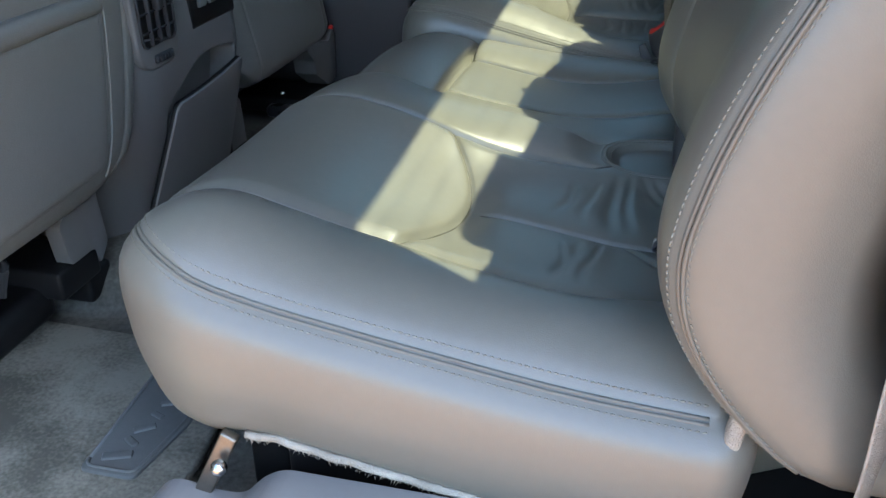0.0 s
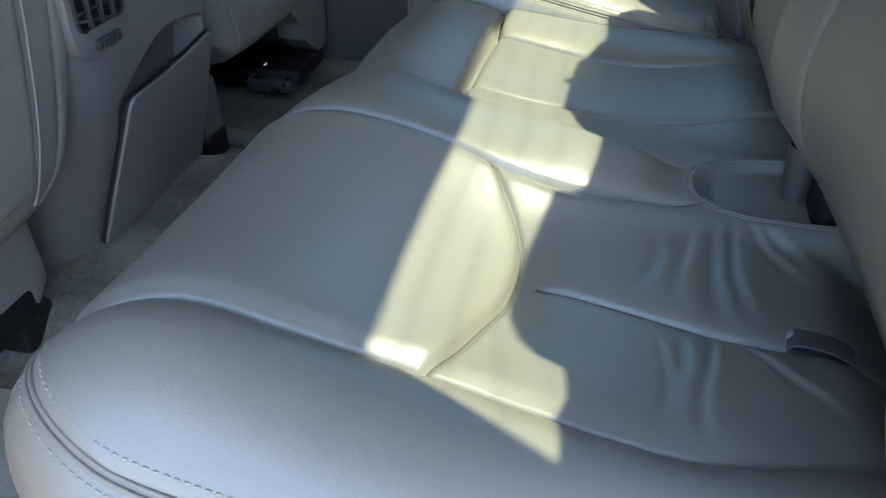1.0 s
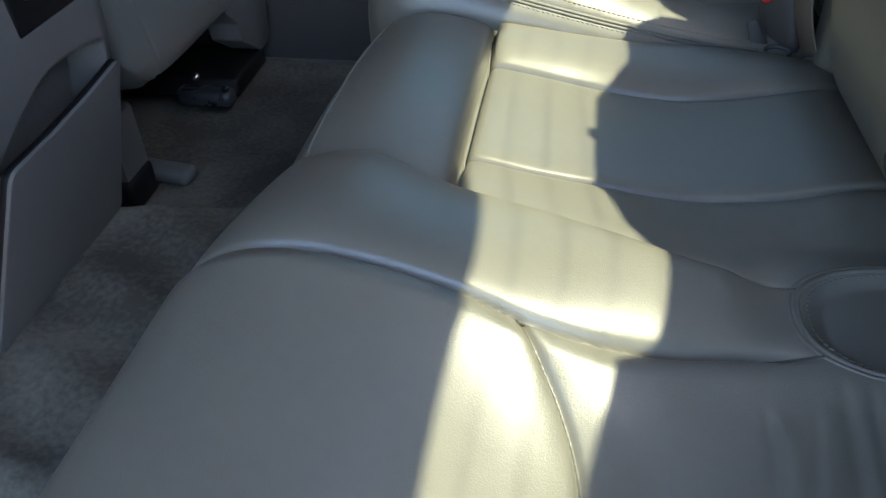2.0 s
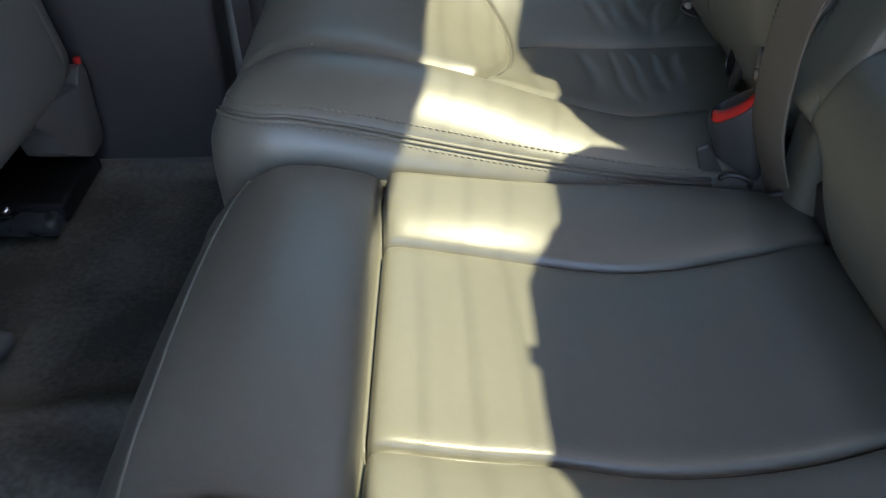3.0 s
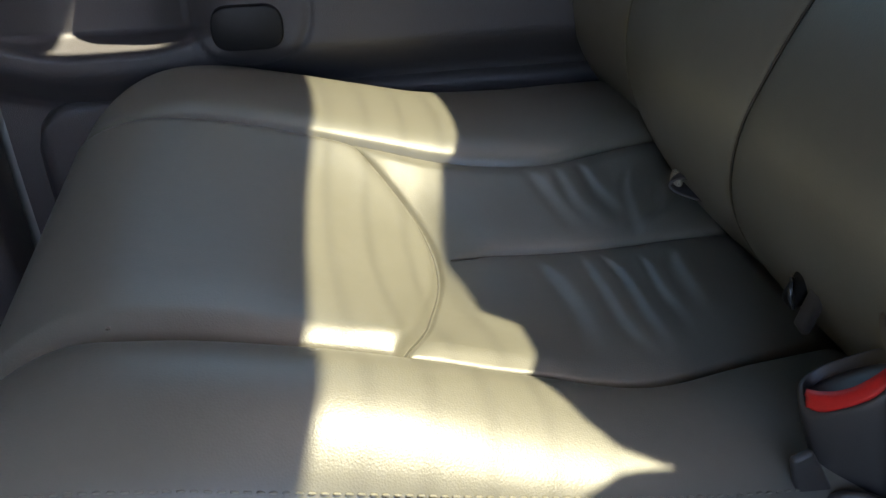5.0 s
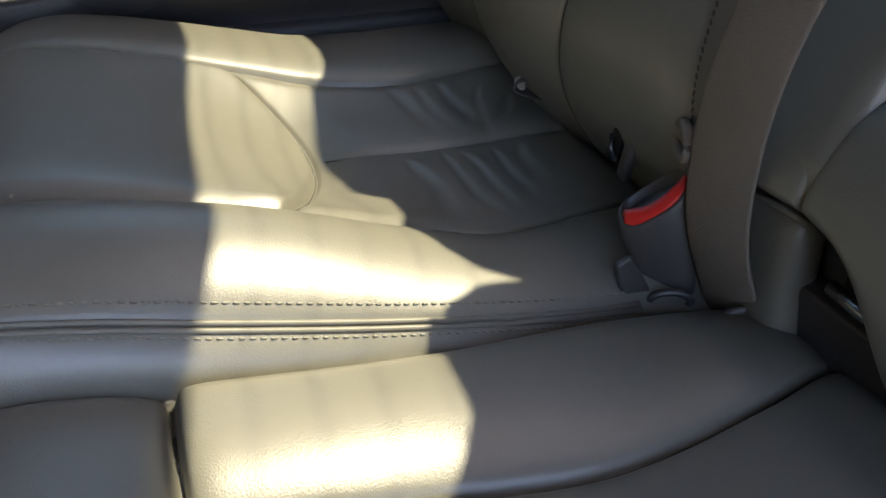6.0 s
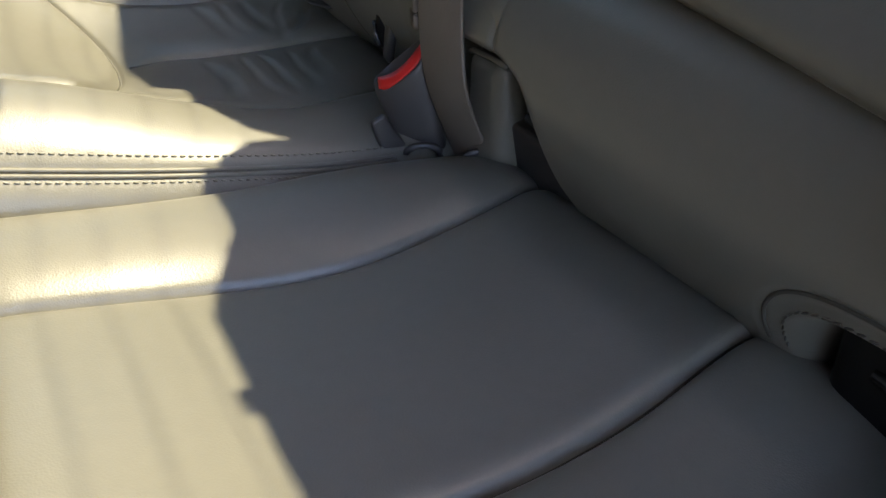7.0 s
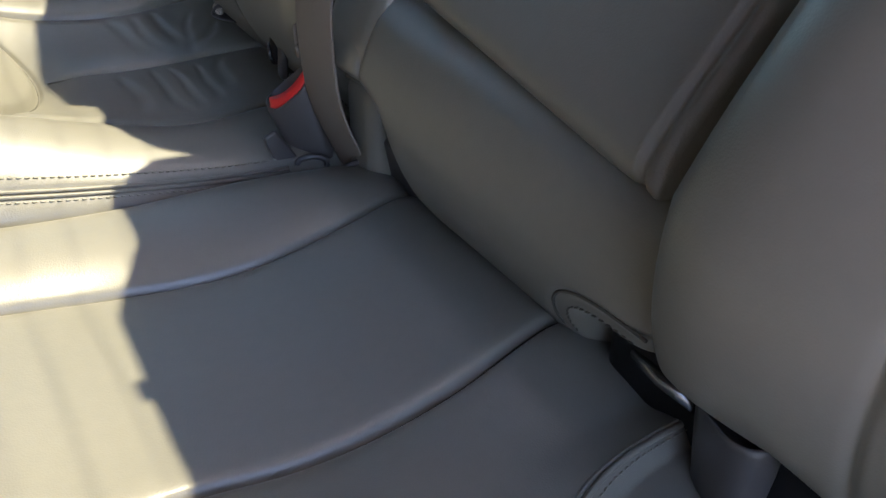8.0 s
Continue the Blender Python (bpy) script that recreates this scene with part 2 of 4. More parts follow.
    def on_skirt(self, keep, drop, lift):
        """World points on the skirt, drop below the border."""
        B = self.rings[0].copy()
        drops = np.array([self.rings[0][:, 2] - r[:, 2] for r in self.rings])
        outs = np.array([((r - self.rings[0])[:, :2] * self.normals).sum(1) for r in self.rings])
        out = np.array([np.interp(drop, drops[:, i], outs[:, i]) for i in range(len(B))])
        B[:, :2] += self.normals * (out + lift)[:, None]
        B[:, 2] -= drop
        return self.pick(B, keep)

    def border(self, keep, drop, out):
        """World points along the border, dropped and pushed out a little from ring 0."""
        B = self.rings[0].copy()
        B[:, :2] += self.normals * out
        B[:, 2] -= drop
        return self.pick(B, keep)

    def pick(self, B, keep):
        k = np.array([bool(keep(*p)) for p in self.rings[0][:, :2]])
        start = next((i for i in range(len(k)) if k[i] and not k[i - 1]), 0)
        return self.world(np.roll(B, -start, 0)[np.roll(k, -start)])


def resample(pts, step):
    pts = np.asarray(pts, float)
    d = np.r_[0, np.cumsum(np.linalg.norm(np.diff(pts, axis=0), axis=1))]
    s = np.arange(0, d[-1], step)
    return np.stack([np.interp(s, d, pts[:, k]) for k in range(3)], -1)


def stitches(pts, pitch=0.0045, length=0.0032, r=0.0006):
    """A row of short thread stitches along points, as one mesh."""
    p = resample(pts, pitch)
    bm = bmesh.new()
    for a, b in zip(p, p[1:]):
        a, b = Vector(a), Vector(b)
        d = (b - a).normalized()
        m = d.to_track_quat("Z", "Y").to_matrix()
        o = (a + b) / 2
        tilt = m @ Vector((0.0004, 0.0004, 0))
        rings = []
        for z, k in ((-0.5, 0.45), (-0.28, 1.0), (0.28, 1.0), (0.5, 0.45)):
            rings.append([bm.verts.new(o + m @ Vector((r * k * math.cos(w), r * k * math.sin(w), z * length)) + tilt * z)
                          for w in (0.0, 1.257, 2.513, 3.770, 5.027)])
        for r0, r1 in zip(rings, rings[1:]):
            for k in range(5):
                bm.faces.new((r0[k], r0[(k + 1) % 5], r1[(k + 1) % 5], r1[k]))
        bm.faces.new(rings[0][::-1])
        bm.faces.new(rings[-1])
    return bm


# ---- the cabin ----
def slab(name, x0, x1, y0, y1, z0, z1, material, label, category):
    bm = rbox((x1 - x0, y1 - y0, z1 - z0), ((x0 + x1) / 2, (y0 + y1) / 2, (z0 + z1) / 2), 0.012)
    return tagged(part(name, bm, material), label, category, kind="structure")


def carpet_floor():
    nx, ny = 170, 150
    x, y = np.meshgrid(np.linspace(-1.7, 0.75, nx), np.linspace(0.36, 1.91, ny), indexing="ij")
    z = 0.012 * smooth(1.86, 1.91, y) + 0.02 * smooth(0.44, 0.37, y)
    z = z + 0.012 * np.exp(-((y - (0.845 + 0.02 * np.sin(9 * x))) / 0.02) ** 2) * smooth(-0.60, -0.68, x)
    tunnel = smooth(0.84, 0.93, y + 0.012 * np.sin(11 * x)) * smooth(1.42, 1.34, y + 0.015 * np.sin(14 * x))
    z = z + 0.060 * tunnel + 0.006 * tunnel * np.sin(46 * (y + 0.5 * x)) * smooth(-0.78, -0.68, x)
    for i in range(nx):
        for j in range(ny):
            z[i, j] += 0.003 * noise.noise((x[i, j] * 7, y[i, j] * 7, 0)) + 0.0014 * noise.noise((x[i, j] * 30, y[i, j] * 30, 3))
    idx = np.arange(nx * ny).reshape(nx, ny)
    f = np.stack([idx[:-1, :-1], idx[1:, :-1], idx[1:, 1:], idx[:-1, 1:]], -1).reshape(-1, 4)
    me = bpy.data.meshes.new("floor")
    me.from_pydata(np.stack([x, y, z], -1).reshape(-1, 3).tolist(), [], [tuple(q) for q in f.tolist()])
    return tagged(link_mesh("floor", me, SHADED_CARPET), "worn grey carpet on the cabin floor", "floor", kind="structure")


ground = tagged(part("ground", rbox((400, 400, 0.2), (0, 0, -0.66), 0.01, 1), GROUND), "unseen ground, coloured red to bounce warm light into the car", "ground", kind="structure")
carpet_floor()
slab("subfloor", -1.75, 0.8, 0.30, 2.02, -0.12, -0.025, PAINT, "painted steel under the carpet", "floor")
ROOF_Z = 1.22
# the sun passes under this edge of the roof, over the backrests
ROOF_REAR = -0.230 + 0.534 * (ROOF_Z - 0.335)
# offsets bend the unseen roof edge to fit the sunlit strip's front border
ROOF_EDGE = ((0.30, 0.016), (0.50, 0.005), (0.75, 0.0), (0.90, -0.002), (0.97, -0.014), (1.15, -0.016), (1.24, -0.005), (1.36, 0.0), (1.62, 0.010), (1.845, 0.014))
ceiling = part("ceiling", outline_plate([(-1.75, 0.30), *((ROOF_REAR + dx, y) for y, dx in ROOF_EDGE), (-1.75, 1.845)], "z", ROOF_Z, 0.04, 0), HEADLINER, smooth=False)
tagged(ceiling, "unseen pale cloth headliner, rear edge bent to shape sunlight", "ceiling", kind="structure")
# unseen roof rail, split by an added gap that lets sun reach the door
slab("roof_rail_front", -1.75, 0.012, 1.847, 2.05, ROOF_Z, ROOF_Z + 0.04, HEADLINER, "unseen roof rail, split to let sun onto the door", "ceiling")
slab("roof_rail_rear", 0.118, ROOF_REAR, 1.847, 2.05, ROOF_Z, ROOF_Z + 0.04, HEADLINER, "unseen roof rail, split to let sun onto the door", "ceiling")
slab("wall_rear", 0.62, 0.70, 0.30, 2.02, -0.1, 0.84, TRIM, "grey trimmed rear wall below the window", "wall")


def rear_window():
    w = thing("window_1", (0.5, 1.2, 0.84), "rear window with fine heating wires", "window", kind="structure")
    bm = bmesh.new()
    q = [bm.verts.new(p) for p in ((0.64, 0.36, 0.84), (0.64, 1.98, 0.84), (ROOF_REAR - 0.055, 1.88, ROOF_Z + 0.10), (ROOF_REAR - 0.055, 0.46, ROOF_Z + 0.10))]
    bm.faces.new(q)
    bmesh.ops.solidify(bm, geom=bm.faces[:], thickness=0.004)
    under(part("pane", bm, REARGLASS), w)
    for k in range(17):
        t = (k + 0.5) / 17
        x, z = 0.64 + (ROOF_REAR + 0.02 - 0.64) * t, 0.84 + (ROOF_Z + 0.02 - 0.84) * t
        under(part("heating_wire", tube([(x - 0.004, 0.40 + 0.06 * t, z - 0.004), (x - 0.004, 1.94 - 0.06 * t, z - 0.004)], 0.00048, 5), BLACK), w)


rear_window()


def window_plane(y, z):
    return Vector((0.64 + (ROOF_REAR + 0.02 - 0.64) * (z - 0.84) / (ROOF_Z + 0.02 - 0.84), y, z))


def rear_pillars():
    """Unseen body panels either side of the rear window, in its slanting plane, cut to bound the sunlight."""
    for name, edge, outer in (("pillar_rear_near", ((0.55, 0.84), (0.53, 1.08), (0.447, 1.148), (0.4876, 1.2186), (0.5355, 1.275)), 0.02), ("pillar_rear_far", ((1.84, 0.84), (1.82, 1.275)), 2.05)):
        bm = bmesh.new()
        bm.faces.new([bm.verts.new(window_plane(y, z)) for y, z in (*edge, (outer, edge[-1][1]), (outer, edge[0][1]))])
        bmesh.ops.recalc_face_normals(bm, faces=bm.faces[:])
        bmesh.ops.solidify(bm, geom=bm.faces[:], thickness=0.012)
        tagged(part(name, bm, TRIM, smooth=False), "unseen rear pillar beside the window, cut to bound sunlight", "pillar", kind="structure")


rear_pillars()


def far_side():
    door = thing("door_1", (-0.2, 1.95, 0.0), "dark grey vinyl trimmed car door with armrest", "door", kind="structure")
    nx, nz = 300, 190
    x, z = np.meshgrid(np.linspace(-0.505, 0.72, nx), np.linspace(0.0, 0.62, nz), indexing="ij")
    cup = np.exp(-((x + 0.385) / 0.085) ** 4)
    lip = 0.412 - 0.016 * cup
    bulge = smooth(lip - 0.075, lip - 0.02, z)
    back = smooth(lip - 0.008, lip + 0.004, z)
    y = 1.985 - 0.040 * bulge * (1 - back * cup) + 0.012 * back * cup - 0.012 * smooth(0.0, 0.30, z)
    e = np.abs(np.hypot((x + 0.250) / 0.058, (z - 0.425) / 0.062) - 1) * 0.06
    y = y + 0.005 * np.exp(-(e / 0.0025) ** 2)
    idx = np.arange(nx * nz).reshape(nx, nz)
    f = np.stack([idx[:-1, :-1], idx[1:, :-1], idx[1:, 1:], idx[:-1, 1:]], -1).reshape(-1, 4)
    me = bpy.data.meshes.new("door_panel")
    me.from_pydata(np.stack([x, y, z], -1).reshape(-1, 3).tolist(), [], [tuple(q) for q in f.tolist()])
    under(link_mesh("door_panel", me, TRIM), door)
    pocket = Pad(-0.60, 0.478, lambda v: 0.02 + 0 * v, lambda v: 0.338 + 0 * v, lambda U, V, D: 0.018 + edge_drop(D, 0.012, 0.008), [(0.012, 0.001), (0.02, 0.0)], nu=60, nv=120, corner=(0.02, 0.02, 0.01, 0.05))
    pocket.verts = np.stack([-pocket.verts[:, 1], 1.978 - pocket.verts[:, 2], pocket.verts[:, 0]], -1)
    pocket.link("door_pocket", TRIM, door)
    under(part("door_shell", rbox((1.36, 0.04, 0.62), (0.04, 2.03, 0.31), 0.01), PAINT), door)
    bm = outline_plate(round_poly([(-0.286, 0.388), (-0.286, 0.431), (-0.218, 0.431), (-0.218, 0.388)], 0.021, 6), "y", 1.926, 0.03, 0.003, 2)
    under(part("handle_recess", bm, BLACK, None, "black handle recess"), door)
    slab("wall_far", -1.75, -0.520, 1.915, 2.0, -0.05, 0.60, TRIM, "dark grey plastic trim of the far pillar and sill", "wall")
    # unseen panels and glass above the door, sized and tinted to limit light
    slab("wall_far_upper", -0.62, -0.37, 1.99, 2.05, 0.60, ROOF_Z, TRIM, "dark trimmed post between the far windows", "wall")
    slab("wall_far_front", -1.75, -0.62, 1.99, 2.05, 0.60, 0.70, TRIM, "unseen front door, closed to the roof to block light below its window", "wall")
    slab("trim_window_front", -1.75, -0.62, 1.99, 2.05, 1.10, ROOF_Z, TRIM, "dark trimmed frame over the front window", "trim")
    w = thing("window_3", (-1.15, 2.02, 0.62), "unseen front side window, darkened to keep light out", "window", kind="structure")
    under(part("pane", rbox((1.12, 0.004, 0.44), (-1.185, 2.02, 0.90), 0.001, 1), DARKGLASS), w)
    slab("wall_far_rear", 0.10, 0.66, 1.99, 2.05, 0.60, ROOF_Z, TRIM, "dark trimmed rear quarter panel", "wall")
    slab("trim_window_top", -0.37, 0.10, 1.99, 2.05, 1.10, ROOF_Z, TRIM, "dark trimmed frame over the door window", "trim")
    w = thing("window_2", (-0.05, 2.02, 0.62), "green tinted side window of the far door", "window", kind="structure")
    under(part("pane", rbox((0.47, 0.004, 0.50), (-0.135, 2.02, 0.85), 0.001, 1), TINTED), w)
    slab("trim_sill", -1.75, 0.75, 1.900, 1.93, -0.02, 0.014, PLASTIC, "grey plastic sill strip beside the carpet", "trim")
    slab("pillar_far", -0.66, -0.52, 1.90, 1.99, 0.58, ROOF_Z, TRIM, "grey trimmed door pillar", "pillar")


far_side()
# unseen wall in place of the windscreen, shuts out light from ahead
slab("wall_front", -1.80, -1.72, 0.30, 2.02, -0.1, ROOF_Z, TRIM, "unseen wall closing off the front to keep light out", "wall")


def near_sill():
    pts = [(-0.414, 0.03), (-0.394, 0.103), (-0.364, 0.140), (-0.319, 0.131), (-0.293, 0.133), (-0.272, 0.159), (-0.252, 0.172), (-0.112, 0.172), (0.134, 0.159), (0.336, 0.142), (0.336, 0.0), (-0.414, 0.0)]
    s = part("trim_sill_near", outline_plate(round_poly(pts, 0.018, 4), "y", 0.400, 0.080, 0.012, 3), PLASTIC_LT)
    tagged(s, "light grey moulded plastic cover beside the seat base", "trim", kind="structure")
    slab("sill_plate", -1.3, 0.6, 0.27, 0.36, -0.08, 0.02, PLASTIC, "grey plastic door sill", "trim")


near_sill()
# unseen body side fore and aft of the open door, added to block light
slab("wall_near_front", -1.75, -0.842, 0.28, 0.34, -0.10, ROOF_Z, TRIM, "unseen front door, closed to the roof to block light", "wall")
slab("pillar_near", -0.84, -0.73, 0.26, 0.34, -0.10, ROOF_Z, TRIM, "grey trimmed door pillar", "pillar")
slab("roof_rail_near", -0.84, ROOF_REAR, 0.24, 0.298, 1.14, ROOF_Z + 0.03, TRIM, "unseen roof rail over the open door, added to limit light", "ceiling")
tagged(part("door_open", rbox((0.95, 0.08, 1.16), (-0.95, -0.20, 0.50), 0.02, 3, Matrix.Rotation(radians(72), 4, "Z")), TRIM), "unseen rear door standing open, added to block sky light", "door", kind="structure")
quarter = part("wall_near_rear", outline_plate([(0.72, -0.10), (0.27, -0.10), (0.27, 0.66), (0.18, 0.80), (0.02, 1.02), (-0.10, ROOF_Z), (0.72, ROOF_Z)], "y", 0.26, 0.08, 0.006, 2), TRIM, smooth=False)
tagged(quarter, "unseen quarter panel, cut to shade the backrest", "wall", kind="structure")


# ---- rear bench, near part ----
# seams run from front to rear: sideways place and height at each x
sA = curve((-0.42, 0.565), (-0.365, 0.587), (-0.336, 0.597), (-0.269, 0.603), (-0.224, 0.608), (-0.187, 0.609), (-0.107, 0.602), (-0.018, 0.595), (0.048, 0.612), (0.12, 0.63))
zA = curve((-0.42, 0.372), (-0.35, 0.376), (-0.27, 0.356), (-0.224, 0.340), (-0.187, 0.331), (-0.107, 0.316), (-0.018, 0.307), (0.05, 0.300), (0.2, 0.295))
sE = curve((-0.42, 0.870), (-0.378, 0.888), (-0.335, 0.894), (-0.285, 0.893), (-0.231, 0.888), (-0.188, 0.880), (-0.112, 0.885), (-0.056, 0.900), (-0.005, 0.909), (0.12, 0.92))
zE = curve((-0.42, 0.366), (-0.36, 0.368), (-0.28, 0.360), (-0.231, 0.349), (-0.19, 0.337), (-0.112, 0.312), (-0.005, 0.294), (0.2, 0.285))
sF = curve((-0.42, 1.03), (-0.35, 1.028), (-0.304, 1.032), (-0.274, 1.022), (-0.245, 1.012), (-0.187, 0.999), (-0.122, 0.980), (-0.090, 0.972), (-0.02, 0.968), (0.12, 0.97))
zF = curve((-0.42, 0.352), (-0.35, 0.355), (-0.245, 0.338), (-0.187, 0.332), (-0.122, 0.327), (-0.05, 0.315), (0.05, 0.295), (0.2, 0.285))
bow = curve((0.608, -0.188), (0.623, -0.182), (0.70, -0.166), (0.756, -0.153), (0.80, -0.152), (0.835, -0.164), (0.861, -0.180), (0.882, -0.193))
sV2 = curve((-0.26, 1.087), (-0.20, 1.085), (-0.14, 1.085), (-0.10, 1.080), (-0.035, 1.080), (0.0, 1.083), (0.05, 1.091), (0.12, 1.103))
zV2 = curve((-0.26, 0.320), (-0.145, 0.300), (-0.06, 0.295), (0.0, 0.299), (0.05, 0.306), (0.2, 0.31))
sV1 = curve((-0.26, 1.287), (-0.20, 1.286), (-0.132, 1.283), (-0.095, 1.277), (-0.063, 1.273), (-0.025, 1.273), (0.015, 1.277), (0.05, 1.281), (0.08, 1.288), (0.12, 1.30))
zV1 = curve((-0.26, 0.309), (-0.20, 0.298), (-0.133, 0.286), (-0.06, 0.284), (-0.02, 0.287), (0.015, 0.291), (0.05, 0.296), (0.2, 0.30))
z_near = curve((-0.42, 0.362), (-0.33, 0.357), (-0.262, 0.340), (-0.193, 0.327), (-0.105, 0.312), (-0.019, 0.299), (0.063, 0.292), (0.2, 0.288))
z_mid = curve((-0.42, 0.321), (-0.33, 0.329), (-0.25, 0.319), (-0.115, 0.303), (0.0, 0.297), (0.06, 0.288), (0.10, 0.279), (0.2, 0.27))


def lip(d, rise, reach):
    """The rounded lip of a panel where it falls into a seam at d = 0."""
    d = np.clip(d, 0, 1)
    return rise * d / reach * np.exp(1 - d / reach)


def panel(V, y0, z0, y1, z1, crown, power=2.0, lip0=(0, 1), lip1=(0, 1)):
    """Height of a stuffed panel between two seams: crown lifts or sinks its middle."""
    w = np.clip((V - y0) / (y1 - y0), 0, 1)
    z = z0 + (z1 - z0) * w + crown * (1 - np.abs(2 * w - 1) ** power)
    return z + lip(V - y0, *lip0) + lip(y1 - V, *lip1)


def groove(d, depth=0.0028, width=0.0026):
    return -1.5 * depth * np.exp(-(d / width) ** 2)


def folds(U, V, lines, amp, width=0.0058):
    """Soft creases in the leather, each from one point to another, with a gentle and a steep side."""
    z = 0 * U
    rng = random.Random(11)
    for x0, y0, x1, y1 in lines:
        n = math.hypot(x1 - x0, y1 - y0)
        tx, ty = (x1 - x0) / n, (y1 - y0) / n
        s = ((U - x0) * tx + (V - y0) * ty) / n
        bend, a, w = rng.uniform(-0.02, 0.03), amp * rng.uniform(0.45, 1.15), width * rng.uniform(0.8, 1.5)
        w = w * (0.7 + 0.8 * np.clip(s, 0, 1))
        d = (U - x0) * ty - (V - y0) * tx + bend * (s - 0.5) ** 2 + 0.0015 * np.sin(7 * s + 50 * x0)
        ridge = np.where(d < 0, np.exp(-(d / (1.5 * w)) ** 2), np.exp(-(d / (0.55 * w)) ** 2))
        z = z + a * (ridge - 0.9 * np.exp(-((d - 1.1 * w) / (0.6 * w)) ** 2)) * smooth(-0.08, 0.2, s) * smooth(1.2, 0.6, s)
    return z


NEAR_FOLDS = ((0.008, 0.893, 0.014, 0.745), (0.022, 0.893, 0.030, 0.760), (0.036, 0.893, 0.084, 0.822), (-0.014, 0.872, -0.024, 0.765), (-0.034, 0.860, -0.042, 0.775), (0.050, 0.892, 0.092, 0.850),
              (-0.004, 0.728, -0.014, 0.612), (0.021, 0.732, 0.076, 0.668), (-0.036, 0.716, -0.033, 0.624), (-0.020, 0.724, -0.025, 0.630))
FAR_FOLDS = ((-0.030, 1.748, 0.004, 1.655), (-0.006, 1.745, 0.014, 1.660), (0.020, 1.742, 0.040, 1.665), (0.058, 1.728, 0.036, 1.628), (0.088, 1.700, 0.050, 1.640),
             (-0.038, 1.618, -0.030, 1.510), (-0.016, 1.620, -0.008, 1.508), (0.006, 1.618, 0.012, 1.512), (0.030, 1.615, 0.030, 1.524), (0.056, 1.618, 0.048, 1.540))
near_mid = curve((-0.16, 0.770), (-0.143, 0.765), (-0.069, 0.749), (-0.009, 0.737), (0.10, 0.735))
far_mid = curve((-0.13, 1.643), (-0.117, 1.641), (-0.048, 1.635), (0.10, 1.637))
near_dish = curve((-0.42, -0.002), (-0.34, -0.006), (-0.235, -0.015), (-0.19, -0.028), (-0.15, -0.037), (-0.105, -0.024), (-0.07, -0.018), (0.05, -0.012), (0.2, -0.008))
far_dish = curve((-0.42, 0.0), (-0.32, -0.001), (-0.22, -0.006), (-0.17, -0.020), (-0.125, -0.033), (-0.08, -0.022), (-0.04, -0.017), (0.08, -0.010), (0.2, -0.006))


def dish_details(U, V, a, e, bowx, mid):
    """The curved cross seam, the step of the thigh panel and the seam along the middle of the rear."""
    c = bowx(V)
    inside = smooth(a, a + 0.02, V) * smooth(e, e - 0.02, V)
    rear = smooth(c + 0.005, c + 0.04, U)
    z = inside * (0.004 * smooth(c + 0.003, c - 0.004, U) + lip(c - U, 0.004, 0.014) + lip(U - c, 0.0055, 0.03)) + (V > a) * (V < e) * groove(U - c, 0.0028, 0.0028)
    m = mid(U)
    return z + rear * inside * (lip(V - m, 0.0052, 0.026) + lip(m - V, 0.003, 0.03) + groove(V - m, 0.002))


def near_height(U, V, D):
    a, e, f, za, ze, zf = sA(U), sE(U), sF(U), zA(U), zE(U), zF(U)
    k = smooth(-0.40, -0.30, U)
    y0, y1 = 0.487 + 0 * U, 1.372 + 0 * U
    outer = panel(V, y0, z_near(U), a, za, 0.012 + 0.012 * k, 2.0, (0, 1), (0.004 * k, 0.02))
    dish = panel(V, a, za, e, ze, near_dish(U), 2.0, (0.0058 * k, 0.034), (0.004 * k, 0.015)) + dish_details(U, V, a, e, bow, near_mid)
    roll = panel(V, e, ze, f, zf, (0.004 + 0.009 * k) * (1 - 0.75 * smooth(-0.14, -0.03, U)), 2.2, (0.002 * k, 0.012), (0.003 * k, 0.012))
    v2, v1, zv2, zv1 = sV2(U), sV1(U), zV2(U), zV1(U)
    c1 = panel(V, f, zf - 0.010, v2, zv2, 0.006, 2.0, (0.004, 0.012), (0.002, 0.012))
    c2 = panel(V, v2, zv2, v1, zv1, 0.006, 2.4, (0.003, 0.010), (0.002, 0.012))
    c3 = panel(V, v1, zv1, y1, z_mid(U), 0.009, 2.0, (0.003, 0.02), (0.002, 0.015))
    rear = np.where(V < v2, c1, np.where(V < v1, c2, c3)) + groove(V - v2) + groove(V - v1)
    front = panel(V, f, zf - 0.002, y1, z_mid(U), 0.011, 2.0)
    middle = np.where(U < -0.250, front, rear) + roll_seam(U + 0.250, 0.010, 0.005, 0.014, 0.010, 0.003)
    z = np.where(V < a, outer, np.where(V < e, dish, np.where(V < f, roll, middle)))
    z = z + (0.3 + 0.7 * k) * (groove(V - a, 0.0035) + groove(V - e, 0.0035) + groove(V - f, 0.004))
    # stitched recess for the buckles
    r = (np.abs((U - 0.082) / 0.096) ** 2.5 + np.abs((V - 0.944) / 0.052) ** 2.5) ** 0.4
    flat = smooth(1.55, 1.0, r)
    z = z * (1 - flat) + flat * (0.3015 + 0.06 * (V - 0.944)) - 0.009 * smooth(1.0, 0.80, r)
    inside = smooth(-0.16, -0.05, U) * smooth(a, a + 0.04, V) * smooth(e, e - 0.03, V)
    z = z + inside * folds(U, V, NEAR_FOLDS, 0.0019, 0.0066)
    z = z - 0.030 * smooth(0.050, 0.135, U) ** 2 * smooth(1.15, 1.45, r) * smooth(0.50, 0.56, V) * (1 - 0.8 * np.exp(-((V - 1.02) / 0.055) ** 4))
